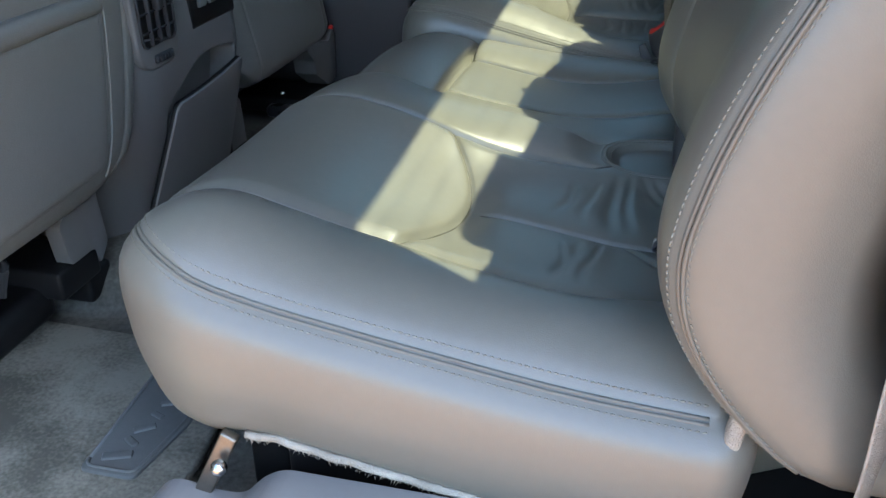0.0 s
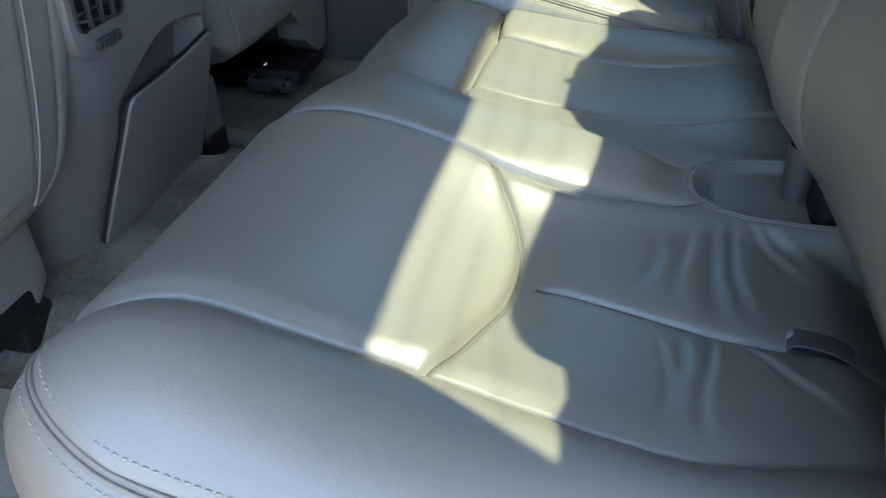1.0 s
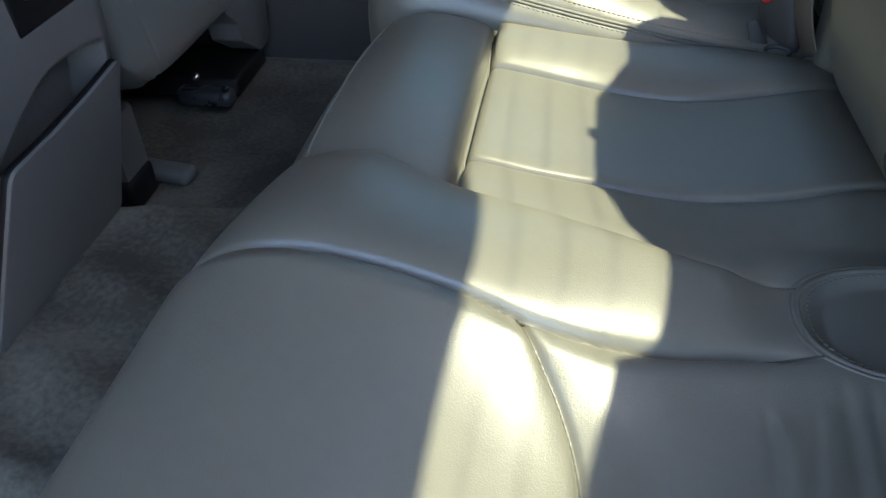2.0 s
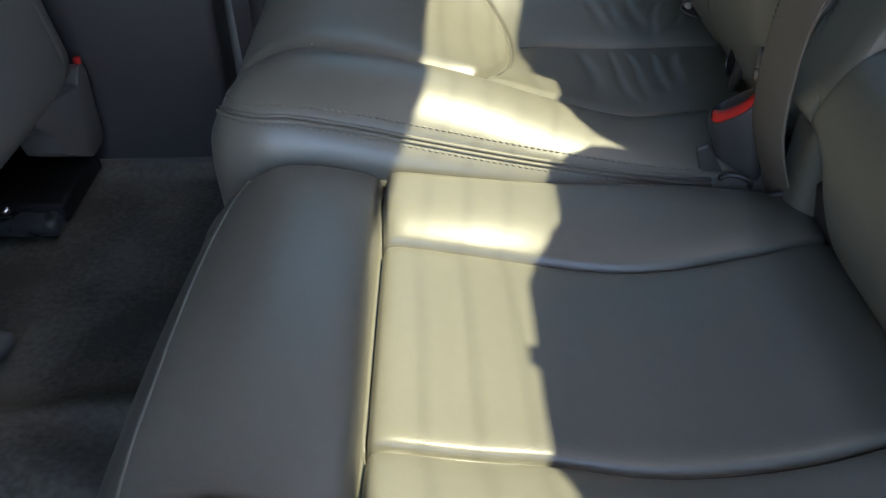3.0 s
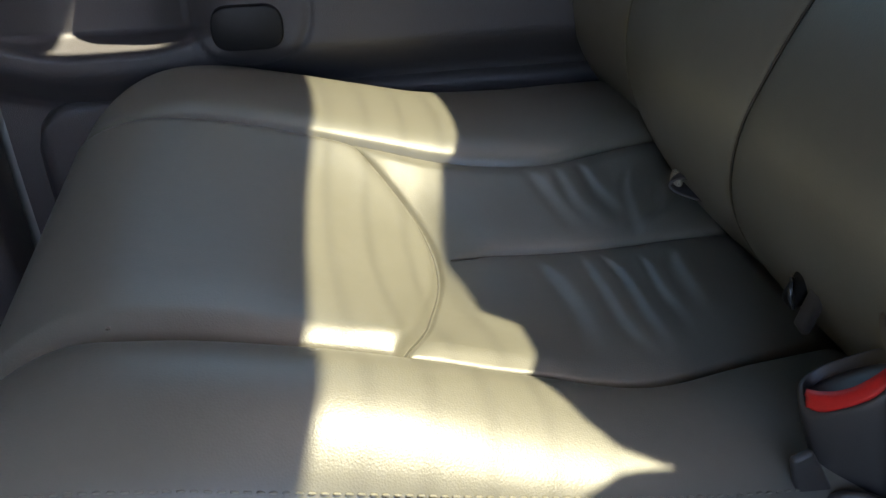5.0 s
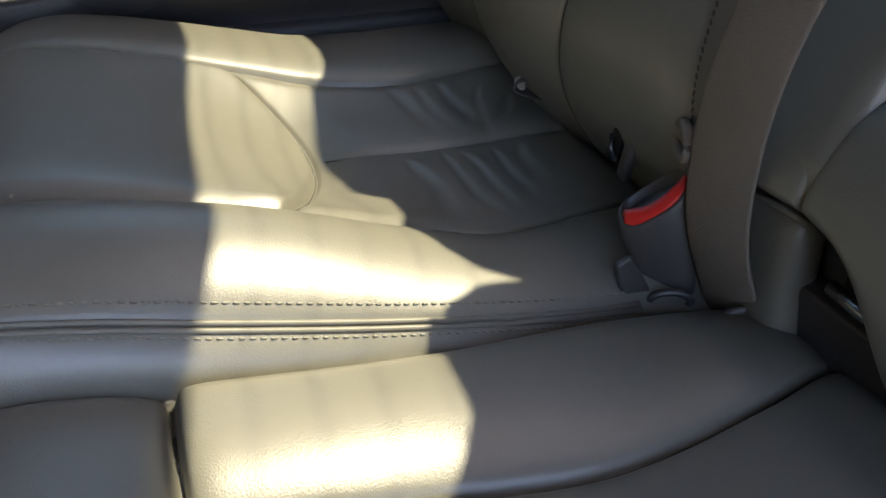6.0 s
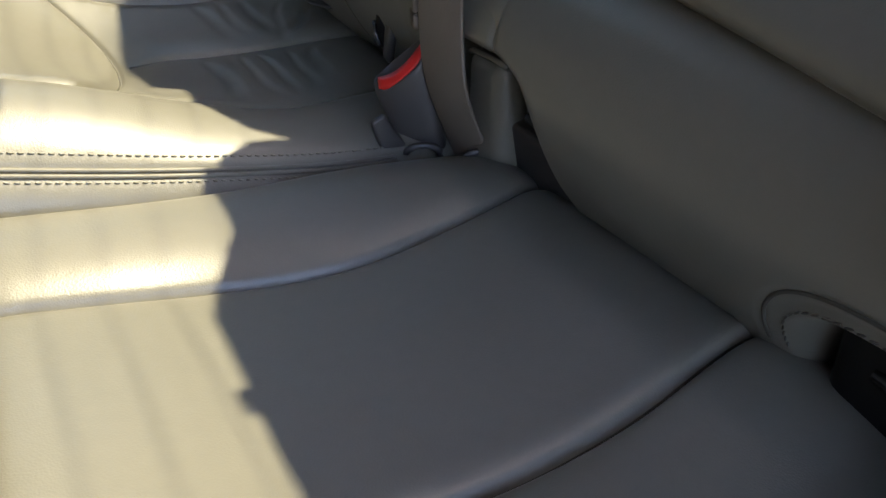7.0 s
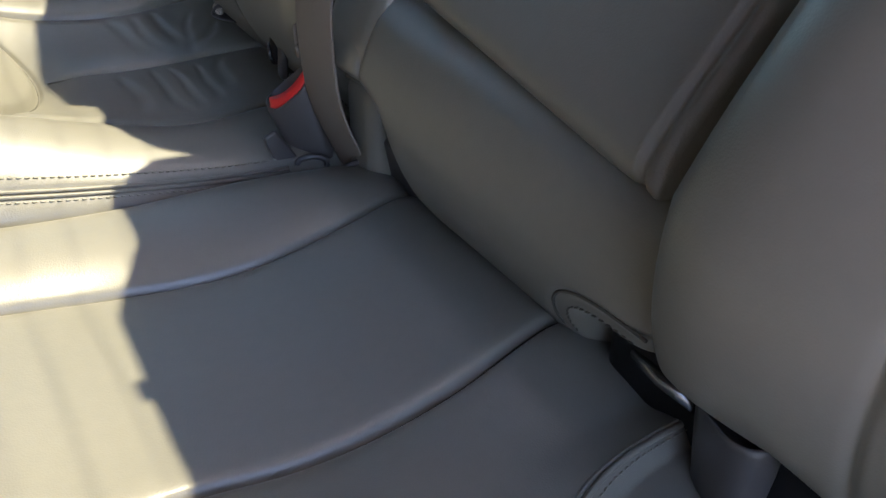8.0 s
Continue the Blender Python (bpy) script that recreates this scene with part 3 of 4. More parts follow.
    front_edge = U - (-0.400 + 0.024 * smooth(0.84, 1.07, V))
    return z + edge_drop(front_edge, 0.07, 0.028) + edge_drop(D, 0.014, 0.004)


def cushion_skirt(depth, front_depth, bulge):
    """Rings of the side of a cushion: deeper at its front than beside."""
    shape = curve((0.0, 0.0), (0.03, 0.30), (0.07, 0.58), (0.14, 0.88), (0.22, 1.0), (0.42, 1.0), (0.6, 0.88), (0.75, 0.64), (0.88, 0.38), (0.96, 0.12), (1.0, -0.1))
    def fall(k):
        return lambda x, y, z: k * (depth + (front_depth - depth) * smooth(-0.25, -0.41, x))
    return [(fall(k), bulge * float(shape(np.array(k)))) for k in np.linspace(0.03, 1.0, 18)]


def seam_shade(height, line, parent, r=0.0008, up=0.0006):
    """A dark tube laid in a cushion seam to stand for its shade, along (x, y) points."""
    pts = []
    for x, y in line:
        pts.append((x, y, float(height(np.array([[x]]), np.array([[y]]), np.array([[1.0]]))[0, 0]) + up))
    under(part("seam", tube(pts, r, 6), SEAM_SHADE), parent)


bench = thing("rear_bench", (-0.15, 0.93, 0.0), "two-place shale leather rear bench with stitched seams", "car seat")
near = Pad(0.487, 1.372, lambda v: -0.400 + 0.024 * smooth(0.84, 1.07, v), lambda v: 0.10 + 0.10 * smooth(0.54, 0.62, v), near_height,
           cushion_skirt(0.136, 0.192, 0.024), nu=420, nv=700, corner=(0.100, 0.06, 0.012, 0.03))
near.link("cushion", LEATHER, bench, "creased shale leather seat cushion")


def welts(pad, keep, parent, up=(0, 0, 1)):
    """Twin welts with a row of stitches on either side, along part of a border."""
    for drop in (0.0002, 0.0029):
        under(part("welt", tube(resample(pad.border(keep, drop, 0.0004 + 1.2 * drop), 0.006), 0.0018, 8, up=up), PIPING), parent)
    under(part("stitching", stitches(pad.inset(keep, 0.0052, 0.0003), 0.0055, 0.0038, 0.0008), THREAD), parent)
    under(part("stitching", stitches(pad.on_skirt(keep, 0.0058, 0.0003), 0.0055, 0.0036, 0.0007), THREAD), parent)


def near_side(u, v):
    return v < 0.56 and u < 0.086


welts(near, near_side, bench)


def bench_base():
    ring = near.rings[-1]
    k = (near.rings[0][:, 1] < 0.52) & (near.rings[0][:, 0] > -0.29) & (near.rings[0][:, 0] < 0.098)
    start = next(i for i in range(len(k)) if k[i] and not k[i - 1])
    pts = resample(np.roll(ring, -start, 0)[np.roll(k, -start)], 0.004)
    pts[:, 2] += [0.0025 * noise.noise((p[0] * 60, 0, 0)) for p in pts]
    pts[:, 1] -= 0.004
    rng = random.Random(5)
    fuzz = bmesh.new()
    for p in resample(pts, 0.0011):
        o = Vector(p) + Vector((rng.uniform(-0.001, 0.001), rng.uniform(-0.004, 0.004), -0.004))
        a = [fuzz.verts.new(o + Vector(d)) for d in ((-0.0006, 0, 0), (0.0006, 0.0003, 0), (0, -0.0006, 0.0004))]
        tip = fuzz.verts.new(o + Vector((rng.uniform(-0.003, 0.003), rng.uniform(-0.003, 0.001), -rng.uniform(0.001, 0.0032))))
        for i in range(3):
            fuzz.faces.new((a[i], a[(i + 1) % 3], tip))
    tagged(under(part("felt_fuzz", fuzz, FELT, None, "frayed felt fibres"), bench), kind="stuff")
    under(part("felt_edge", tube(pts, 0.0042, 7), FELT, None, "frayed pale felt edge"), bench)
    under(part("felt_tab", rbox((0.013, 0.014, 0.082), (0.102, 0.480, 0.272), 0.005, 4, Matrix.Rotation(radians(6), 4, "Y")), FELT, None, "pale felt tab"), bench)
    # black block put in place of the shade in the gap under the seat
    under(part("underframe", rbox((0.60, 0.84, 0.15), (0.035, 0.93, 0.10), 0.01), BLACK, None, "black block filling the dark gap under the seat"), bench)
    under(part("leg_plate", rbox((0.016, 0.010, 0.13), (-0.326, 0.478, 0.145), 0.002, 2, Matrix.Rotation(radians(26), 4, "Y")), LEGSTEEL, None, "bare steel leg plate"), bench)
    under(part("leg_bracket", rbox((0.046, 0.02, 0.11), (-0.285, 0.535, 0.145), 0.003, 2), BLACK), bench)
    bm = bmesh.new()
    bmesh.ops.create_uvsphere(bm, u_segments=14, v_segments=8, radius=0.0075)
    bmesh.ops.transform(bm, matrix=Matrix.Translation((-0.304, 0.462, 0.178)), verts=bm.verts)
    under(part("bolt", bm, STEEL, None, "shiny bolt head"), bench)
    # stitched rim of the buckle recess
    def rim(k):
        return [(0.082 + k * 0.096 * math.copysign(abs(math.cos(a)) ** 0.8, math.cos(a)), 0.944 + k * 0.052 * math.copysign(abs(math.sin(a)) ** 0.8, math.sin(a)))
                for a in np.linspace(radians(78), radians(282), 80)]
    top = lambda x, y, up: (x, y, float(near_height(np.array([[x]]), np.array([[y]]), np.array([[1.0]]))[0, 0]) + up)
    under(part("recess_rim", tube([top(x, y, -0.0006) for x, y in rim(1.0)], 0.0020, 7), PIPING), bench)
    under(part("recess_rim", tube([top(x, y, -0.0006) for x, y in rim(1.055)], 0.0016, 7), PIPING), bench)
    under(part("stitching", stitches([top(x, y, 0.0010) for x, y in rim(0.93)]), THREAD), bench)


bench_base()
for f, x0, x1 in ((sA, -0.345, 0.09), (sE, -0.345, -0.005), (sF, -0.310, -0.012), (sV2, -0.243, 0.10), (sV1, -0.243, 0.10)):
    seam_shade(near_height, [(x, float(f(np.array(x)))) for x in np.linspace(x0, x1, 90)], bench)
seam_shade(near_height, [(float(bow(np.array(y))), y) for y in np.linspace(0.610, 0.881, 70)], bench, 0.0007)
seam_shade(near_height, [(x, float(near_mid(np.array(x)))) for x in np.linspace(-0.135, 0.06, 50)], bench, 0.0007)
seam_shade(near_height, [(-0.250, y) for y in np.linspace(1.022, 1.345, 60)], bench, 0.0012)


ridge = curve((1.03, -0.362), (1.055, -0.365), (1.12, -0.366), (1.28, -0.365), (1.33, -0.361), (1.355, -0.354))
under(part("welt", tube([(float(ridge(np.array(y))), y, float(near_height(np.array([[float(ridge(np.array(y)))]]), np.array([[y]]), np.array([[1.0]]))[0, 0]) - 0.0006) for y in np.linspace(1.035, 1.350, 50)], 0.0016, 8), LEATHER), bench)


def far_height(U, V, D):
    n, q, zn, zq = sN(U), sQ(U), zN(U), zQ(U)
    k = smooth(-0.40, -0.30, U)
    y0, y1 = 1.388 + 0 * U, 1.958 + 0 * U
    inner = panel(V, y0, z_inner(U), n, zn, far_crown(U), 2.0, (0, 1), (0.003 * k, 0.015))
    dish = panel(V, n, zn, q, zq, far_dish(U), 2.0, (0.0058 * k, 0.034), (0.003 * k, 0.015)) + dish_details(U, V, n, q, bow_far, far_mid)
    outer = panel(V, q, zq, y1, zq - 0.014, outer_crown(U), 2.6, (0.005 * k, 0.018), (0, 1))
    z = np.where(V < n, inner, np.where(V < q, dish, outer)) + (0.3 + 0.7 * k) * (groove(V - n, 0.0035) + groove(V - q, 0.0035))
    inside = smooth(-0.16, -0.05, U) * smooth(n, n + 0.04, V) * smooth(q, q - 0.03, V)
    z = z + inside * folds(U, V, FAR_FOLDS, 0.0015, 0.0066)
    z = z - 0.030 * smooth(0.098 + 0.022 * smooth(1.66, 1.85, V), 0.145 + 0.022 * smooth(1.66, 1.85, V), U)
    return z + edge_drop(U + 0.390, 0.075, 0.031) + edge_drop(D, 0.014, 0.004)


far_crown = curve((-0.42, 0.006), (-0.32, 0.016), (-0.22, 0.025), (-0.10, 0.017), (-0.05, 0.013), (0.1, 0.010))
outer_crown = curve((-0.42, 0.002), (-0.32, 0.007), (-0.20, 0.015), (-0.07, 0.022), (0.1, 0.022))
sN = curve((-0.42, 1.45), (-0.39, 1.466), (-0.345, 1.489), (-0.30, 1.491), (-0.226, 1.491), (-0.17, 1.489), (-0.093, 1.485), (-0.034, 1.477), (0.045, 1.490), (0.12, 1.50))
zN = curve((-0.42, 0.366), (-0.345, 0.373), (-0.29, 0.367), (-0.226, 0.352), (-0.17, 0.338), (-0.093, 0.316), (-0.034, 0.305), (0.05, 0.300), (0.2, 0.296))
sQ = curve((-0.42, 1.79), (-0.346, 1.775), (-0.295, 1.772), (-0.209, 1.763), (-0.15, 1.758), (-0.09, 1.751), (-0.016, 1.742), (0.069, 1.763), (0.12, 1.775))
zQ = curve((-0.42, 0.378), (-0.35, 0.385), (-0.295, 0.382), (-0.209, 0.364), (-0.15, 0.348), (-0.09, 0.333), (-0.016, 0.328), (0.07, 0.328), (0.2, 0.325))
z_inner = curve((-0.42, 0.374), (-0.347, 0.369), (-0.28, 0.357), (-0.22, 0.342), (-0.11, 0.317), (0.0, 0.298), (0.1, 0.293), (0.25, 0.29))
bow_far = curve((1.489, -0.170), (1.505, -0.160), (1.57, -0.138), (1.63, -0.124), (1.652, -0.1235), (1.685, -0.130), (1.728, -0.154), (1.762, -0.180))
single = thing("outboard_seat", (-0.15, 1.65, 0.0), "single shale leather rear seat with stitched seams", "car seat")
far = Pad(1.388, 1.958, lambda v: -0.390 + 0 * v, lambda v: 0.22 + 0 * v, far_height, cushion_skirt(0.13, 0.20, 0.016), nu=420, nv=460, corner=(0.05, 0.15, 0.02, 0.06))
far.link("cushion", LEATHER, single, "creased shale leather seat cushion")
welts(far, lambda u, v: v < 1.45 and u < 0.03, single)
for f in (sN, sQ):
    seam_shade(far_height, [(x, float(f(np.array(x)))) for x in np.linspace(-0.330, 0.11, 90)], single)
seam_shade(far_height, [(float(bow_far(np.array(y))), y) for y in np.linspace(1.491, 1.760, 70)], single, 0.0007)
seam_shade(far_height, [(x, float(far_mid(np.array(x)))) for x in np.linspace(-0.112, 0.08, 50)], single, 0.0007)


# ---- backrests ----
lean = curve((0.24, 0.165), (0.255, 0.145), (0.29, 0.102), (0.325, 0.070), (0.367, 0.044), (0.418, 0.032), (0.474, 0.039), (0.543, 0.060), (0.60, 0.084), (0.75, 0.140), (0.90, 0.185), (1.0, 0.21))


def back_skirt(depth=0.13):
    return [(0.003, 0.004), (0.02, 0.009), (0.05, 0.010), (depth * 0.75, 0.004), (depth, -0.02)]


def near_back_height(U, V, D):
    x = lean(U)
    w = (V - 0.745) / 0.275
    x = x + 0.028 * np.exp(-(w / 0.62) ** 4) * smooth(0.26, 0.34, U) * smooth(0.80, 0.60, U)
    h = -x + seam(V - 0.60, 0.003, 0.02, 0.002) + seam(V - 0.90, 0.003, 0.02, 0.002)
    return h + edge_drop(D, 0.040, 0.014)


near_top = curve((0.47, 0.76), (0.60, 0.785), (1.02, 0.785))
near_back = Pad(0.470, 0.997, lambda v: 0.25 + 0.096 * smooth(0.85, 0.94, v), near_top, near_back_height, back_skirt(), axis="x", nu=200, nv=200, corner=(0.03, 0.03, 0.02, 0.02))
# the inner edge leans towards the door higher up
near_back.verts[:, 1] -= 0.25 * np.clip(near_back.verts[:, 2] - 0.45, 0, 0.2) * smooth(0.85, 1.0, near_back.verts[:, 1])
near_back.link("backrest", LEATHER, bench, "shale leather backrest")


welts(near_back, lambda u, v: v < 0.475 and u < 0.80, bench, (0, 1, 0))


def mid_back_height(U, V, D):
    x = mid_lean(U)
    arch = np.exp(-((np.abs(V - 0.985) / 0.080) ** 4 + (np.abs(U - 0.300) / 0.049) ** 4) ** 3)
    rim = ((np.abs(V - 0.985) / 0.098) ** 4 + (np.abs(U - 0.300) / 0.066) ** 4) ** 0.25 - 1
    arch2 = np.exp(-(((np.clip(1.322 - V, 0, 1) / 0.070) ** 2.6 + (np.abs(U - 0.298) / 0.080) ** 2.6) ** 4))
    x = x + 0.07 * arch + 0.07 * arch2 + 0.0022 * np.exp(-(rim / 0.03) ** 2) + 0.003 * smooth(0.0, -0.06, rim)
    return -x + edge_drop(D, 0.02, 0.016) + smooth(0.372, 0.392, U) * smooth(0.50, 0.44, U) * seam(V - mid_side(U), 0.0025, 0.006, 0.0025)


mid_side = curve((0.37, 1.311), (0.40, 1.312), (0.42, 1.309), (0.45, 1.298))
mid_lean = curve((0.25, 0.130), (0.28, 0.103), (0.30, 0.087), (0.33, 0.066), (0.36, 0.056), (0.40, 0.062), (0.45, 0.080), (0.95, 0.225), (1.0, 0.24))
mid_back = Pad(1.000, 1.378, lambda v: 0.255 + 0 * v, lambda v: 0.432 + 0.062 * np.clip(v - 1.0, 0, 0.3), mid_back_height, back_skirt(0.10), axis="x", nu=260, nv=420, corner=(0.02, 0.02, 0.01, 0.01))
mid_back.link("lower_backrest", LEATHER, bench, "shale leather lower middle backrest")
mid_top = curve((1.0, 0.80), (1.20, 0.795), (1.36, 0.76))
armrest = Pad(1.022, 1.298, lambda v: 0.462 - 0.131 * np.clip(1.298 - v, 0, 0.3), mid_top, lambda U, V, D: -(mid_lean(U) - 0.012 + 0.012 * np.exp(-((U - 0.63) / 0.14) ** 4)) + edge_drop(D, 0.022, 0.018) + seam(V - 1.036, 0.003, 0.008, 0.003),
              back_skirt(0.10), axis="x", nu=150, nv=130, corner=(0.006, 0.03, 0.03, 0.03))
armrest.verts[:, 1] -= 0.22 * np.clip(armrest.verts[:, 2] - 0.45, 0, 0.2) * smooth(1.2, 1.03, armrest.verts[:, 1])
armrest.link("folded_armrest", LEATHER, bench, "folded shale leather middle armrest")


def bolster_height(U, V, D):
    t = np.clip(1 - (V - 1.300) / 0.016, 0, 1)
    return -mid_lean(U) - 0.010 * (1 - np.sqrt(1 - t * t)) - 0.004 * smooth(0.414, 0.396, U) - 0.012 * smooth(1.356, 1.380, V)


bolster = Pad(1.300, 1.380, lambda v: 0.392 + 0 * v, lambda v: 0.66 + 0 * v, bolster_height, back_skirt(0.08), axis="x", nu=140, nv=60, corner=(0.002, 0.002, 0.01, 0.01))
bolster.link("side_bolster", LEATHER, bench, "shale leather bolster beside the armrest")


def far_back_height(U, V, D):
    x = lean(U) + 0.018 + 0.022 * smooth(1.66, 1.85, V)
    h = -x + seam(V - (1.573 - 0.26 * np.clip(U - 0.383, -0.1, 0.25)), 0.006, 0.022, 0.002) + seam(V - 1.790, 0.006, 0.022, 0.002)
    pocket = np.exp(-(np.hypot((V - 1.775) / 0.040, (U - 0.292) / 0.050)) ** 6)
    return h + edge_drop(D, 0.04, 0.025) - 0.035 * pocket


far_top = curve((1.38, 0.72), (1.46, 0.755), (1.80, 0.765), (1.93, 0.76))
far_back = Pad(1.388, 1.970, lambda v: 0.25 + 0 * v, far_top, far_back_height, back_skirt(), axis="x", nu=260, nv=460, corner=(0.03, 0.045, 0.02, 0.04))
far_back.link("backrest", LEATHER, single, "shale leather backrest")
# dark tubes in place of the shade in the backrest seams
for f in (lambda z: 1.573 - 0.26 * min(max(z - 0.383, -0.1), 0.25), lambda z: 1.790):
    under(part("seam", tube([(-float(far_back_height(np.array([[z]]), np.array([[f(z)]]), np.array([[1.0]]))[0, 0]) - 0.0016, f(z), z) for z in np.linspace(0.30, 0.74, 90)], 0.0010, 6, up=(0, 1, 0)), SEAM_SHADE), single)
under(part("stitching", stitches([(-float(far_back_height(np.array([[z]]), np.array([[1.400]]), np.array([[0.012]]))[0, 0]) - 0.0006, 1.400, z) for z in np.linspace(0.30, 0.74, 90)], 0.0050, 0.0034, 0.0007), THREAD_DARK), single)
# unseen plates behind the pads, their tops cut to shape the sunlit strip
def back_sun_mask(profile, parent):
    y0, y1 = profile[0][0], profile[-1][0]
    out = [(y0, 0.20), *profile, (y1, 0.20)]
    under(part("back_sun_mask", outline_plate(out, "x", 0.235, 0.02, 0), TRIM, None, "unseen plate cut to shape the sunlight on the seats", smooth=False), parent)


back_sun_mask(((0.44, 0.972), (0.51, 0.967), (0.552, 0.947), (0.585, 0.946), (0.594, 0.980), (0.612, 1.001), (0.643, 1.013), (0.72, 1.013), (0.791, 1.012), (0.803, 0.985), (0.817, 0.960),
            (0.86, 0.957), (0.905, 0.956), (0.916, 0.972), (0.932, 0.990), (0.985, 1.005), (1.0, 1.014), (1.05, 1.013), (1.078, 1.011), (1.080, 1.021), (1.098, 1.020), (1.100, 1.008), (1.17, 0.999), (1.206, 0.975),
            (1.232, 0.959), (1.242, 0.951), (1.275, 0.954), (1.305, 0.950), (1.323, 0.935), (1.339, 0.893), (1.345, 0.855)), bench)
back_sun_mask(((1.348, 0.845), (1.352, 0.888), (1.366, 0.922), (1.390, 0.944), (1.400, 0.950), (1.425, 0.928), (1.435, 0.921), (1.462, 0.916), (1.473, 0.914), (1.492, 0.950), (1.532, 0.951),
            (1.562, 0.960), (1.615, 0.964), (1.677, 0.965), (1.687, 0.941), (1.711, 0.935), (1.80, 0.930), (1.93, 0.925)), single)


# ---- front seats and console ----
def front_seat(y0, y1, x, zlo, label, at, slope=0.20, narrow=None, bow=0.03, rim=0.035):
    """narrow: how wide the back is at each height, of its full width."""
    s = thing("front_seat", at, label, "car seat")
    narrow = narrow or (lambda z: 1 - 0.18 * np.clip(0.45 - z, 0, 1))
    mid = (y0 + y1) / 2
    def h(U, V, D):
        w = (V - mid) / ((y1 - y0) / 2)
        return x - slope * (U - zlo) - bow * w ** 4 + seam(V - (y1 - 0.055), 0.003, 0.012, 0.002) + seam(V - (y0 + 0.055), 0.003, 0.012, 0.002) + edge_drop(D, 0.05, rim)
    p = Pad(y0, y1, lambda v: zlo + 0 * v, lambda v: 0.95 + 0 * v, h, [(0.01, 0.008), (0.05, 0.014), (0.10, 0.004), (0.13, -0.02)], axis="X", nu=160, nv=240, corner=(0.05, 0.05, 0.1, 0.1))
    p.verts[:, 1] = mid + (p.verts[:, 1] - mid) * narrow(p.verts[:, 2])
    p.link("backrest", SEATCLOTH, s, "grey vinyl seat back")
    return s


driver_width = curve((0.15, 0.52), (0.19, 0.58), (0.21, 0.64), (0.235, 0.74), (0.26, 0.80), (0.307, 0.871), (0.36, 0.93), (0.42, 0.985), (0.50, 1.01), (0.62, 1.01), (0.95, 1.0))
driver = front_seat(0.30, 1.088, -0.678, 0.200, "front seat with grey vinyl back and pocket", (-0.95, 0.68, 0.0), 0.06, driver_width, 0.012, 0.024)
passenger = front_seat(1.42, 1.908, -0.70, 0.175, "front passenger seat with grey vinyl back", (-0.95, 1.64, 0.0), bow=0.014, rim=0.026)


def driver_details():
    mid, half = 0.6925, 0.3925
    face = lambda z, y: -0.678 - 0.06 * (z - 0.200) - 0.012 * ((y - mid) / half) ** 4
    fold = lambda y, z: mid + (y - mid) * float(driver_width(np.array(z)))
    h = lambda U, V, D: face(U, V) + 0.002 + 0.008 * np.exp(-((V - 0.66) / 0.2) ** 2) + edge_drop(D, 0.014, 0.008)
    p = Pad(0.36, 0.975, lambda v: 0.232 + 0 * v, lambda v: 0.434 + 0 * v, h, [(0.01, 0.001), (0.02, 0.0)], axis="X", nu=60, nv=90, corner=(0.03, 0.02, 0.004, 0.004))
    p.verts[:, 1] = mid + (p.verts[:, 1] - mid) * driver_width(p.verts[:, 2])
    p.link("map_pocket", SEATCLOTH, driver, "grey vinyl map pocket")
    b = Pad(0.36, 0.978, lambda v: 0.430 + 0 * v, lambda v: 0.460 + 0 * v, lambda U, V, D: face(U, V) + 0.009 + 0.008 * np.exp(-((V - 0.66) / 0.2) ** 2) + edge_drop(D, 0.015, 0.010), [(0.008, 0.0), (0.02, -0.002)],
            axis="X", nu=24, nv=60, corner=(0.004, 0.004, 0.004, 0.004))
    b.link("pocket_hem", SEATCLOTH, driver, "padded pocket hem")
    under(part("piping", tube([(face(z, 0.980) + 0.0015, fold(0.980, z), z) for z in np.linspace(0.225, 0.62, 50)], 0.0015, 8, up=(0, 1, 0)), SEATCLOTH), driver)
    out = round_poly([(0.838, 0.170), (0.868, 0.190), (0.868, 0.232), (0.925, 0.238), (0.932, 0.10), (0.905, 0.075), (0.900, 0.105), (0.845, 0.105)], 0.008, 3)
    under(part("rail_cover", outline_plate(out, "x", -0.755, 0.025, 0.008, 3), PLASTIC, None, "grey plastic rail end cover"), driver)
    under(part("rail", rbox((0.30, 0.09, 0.045), (-0.88, 0.86, 0.085), 0.006), BLACK, None, "black seat rail"), driver)
    under(part("rail_foot", rbox((0.30, 0.06, 0.05), (-0.885, 0.905, 0.045), 0.008), BLACK), driver)
    under(part("motor_cover", rbox((0.22, 0.24, 0.055), (-0.87, 0.72, 0.052), 0.02, 4), BLACK, None, "black plastic cover"), driver)
    under(part("pan", rbox((0.40, 0.50, 0.06), (-0.96, 0.66, 0.225), 0.01), BLACK), driver)
    under(part("lever", tube([(-0.76, 0.72, 0.215), (-0.755, 0.755, 0.175), (-0.76, 0.76, 0.15), (-0.765, 0.745, 0.11)], 0.007, 8), DARKSTEEL, None, "black steel link"), driver)
    under(part("cross_tube", tube([(-0.79, 0.42, 0.165), (-0.79, 0.75, 0.160)], 0.014, 10), DARKSTEEL), driver)
    for p in ((-0.752, 0.755, 0.172), (-0.748, 0.735, 0.205)):
        bm = bmesh.new()
        bmesh.ops.create_uvsphere(bm, u_segments=12, v_segments=8, radius=0.006)
        bmesh.ops.transform(bm, matrix=Matrix.Translation(p), verts=bm.verts)
        under(part("rivet", bm, STEEL), driver)


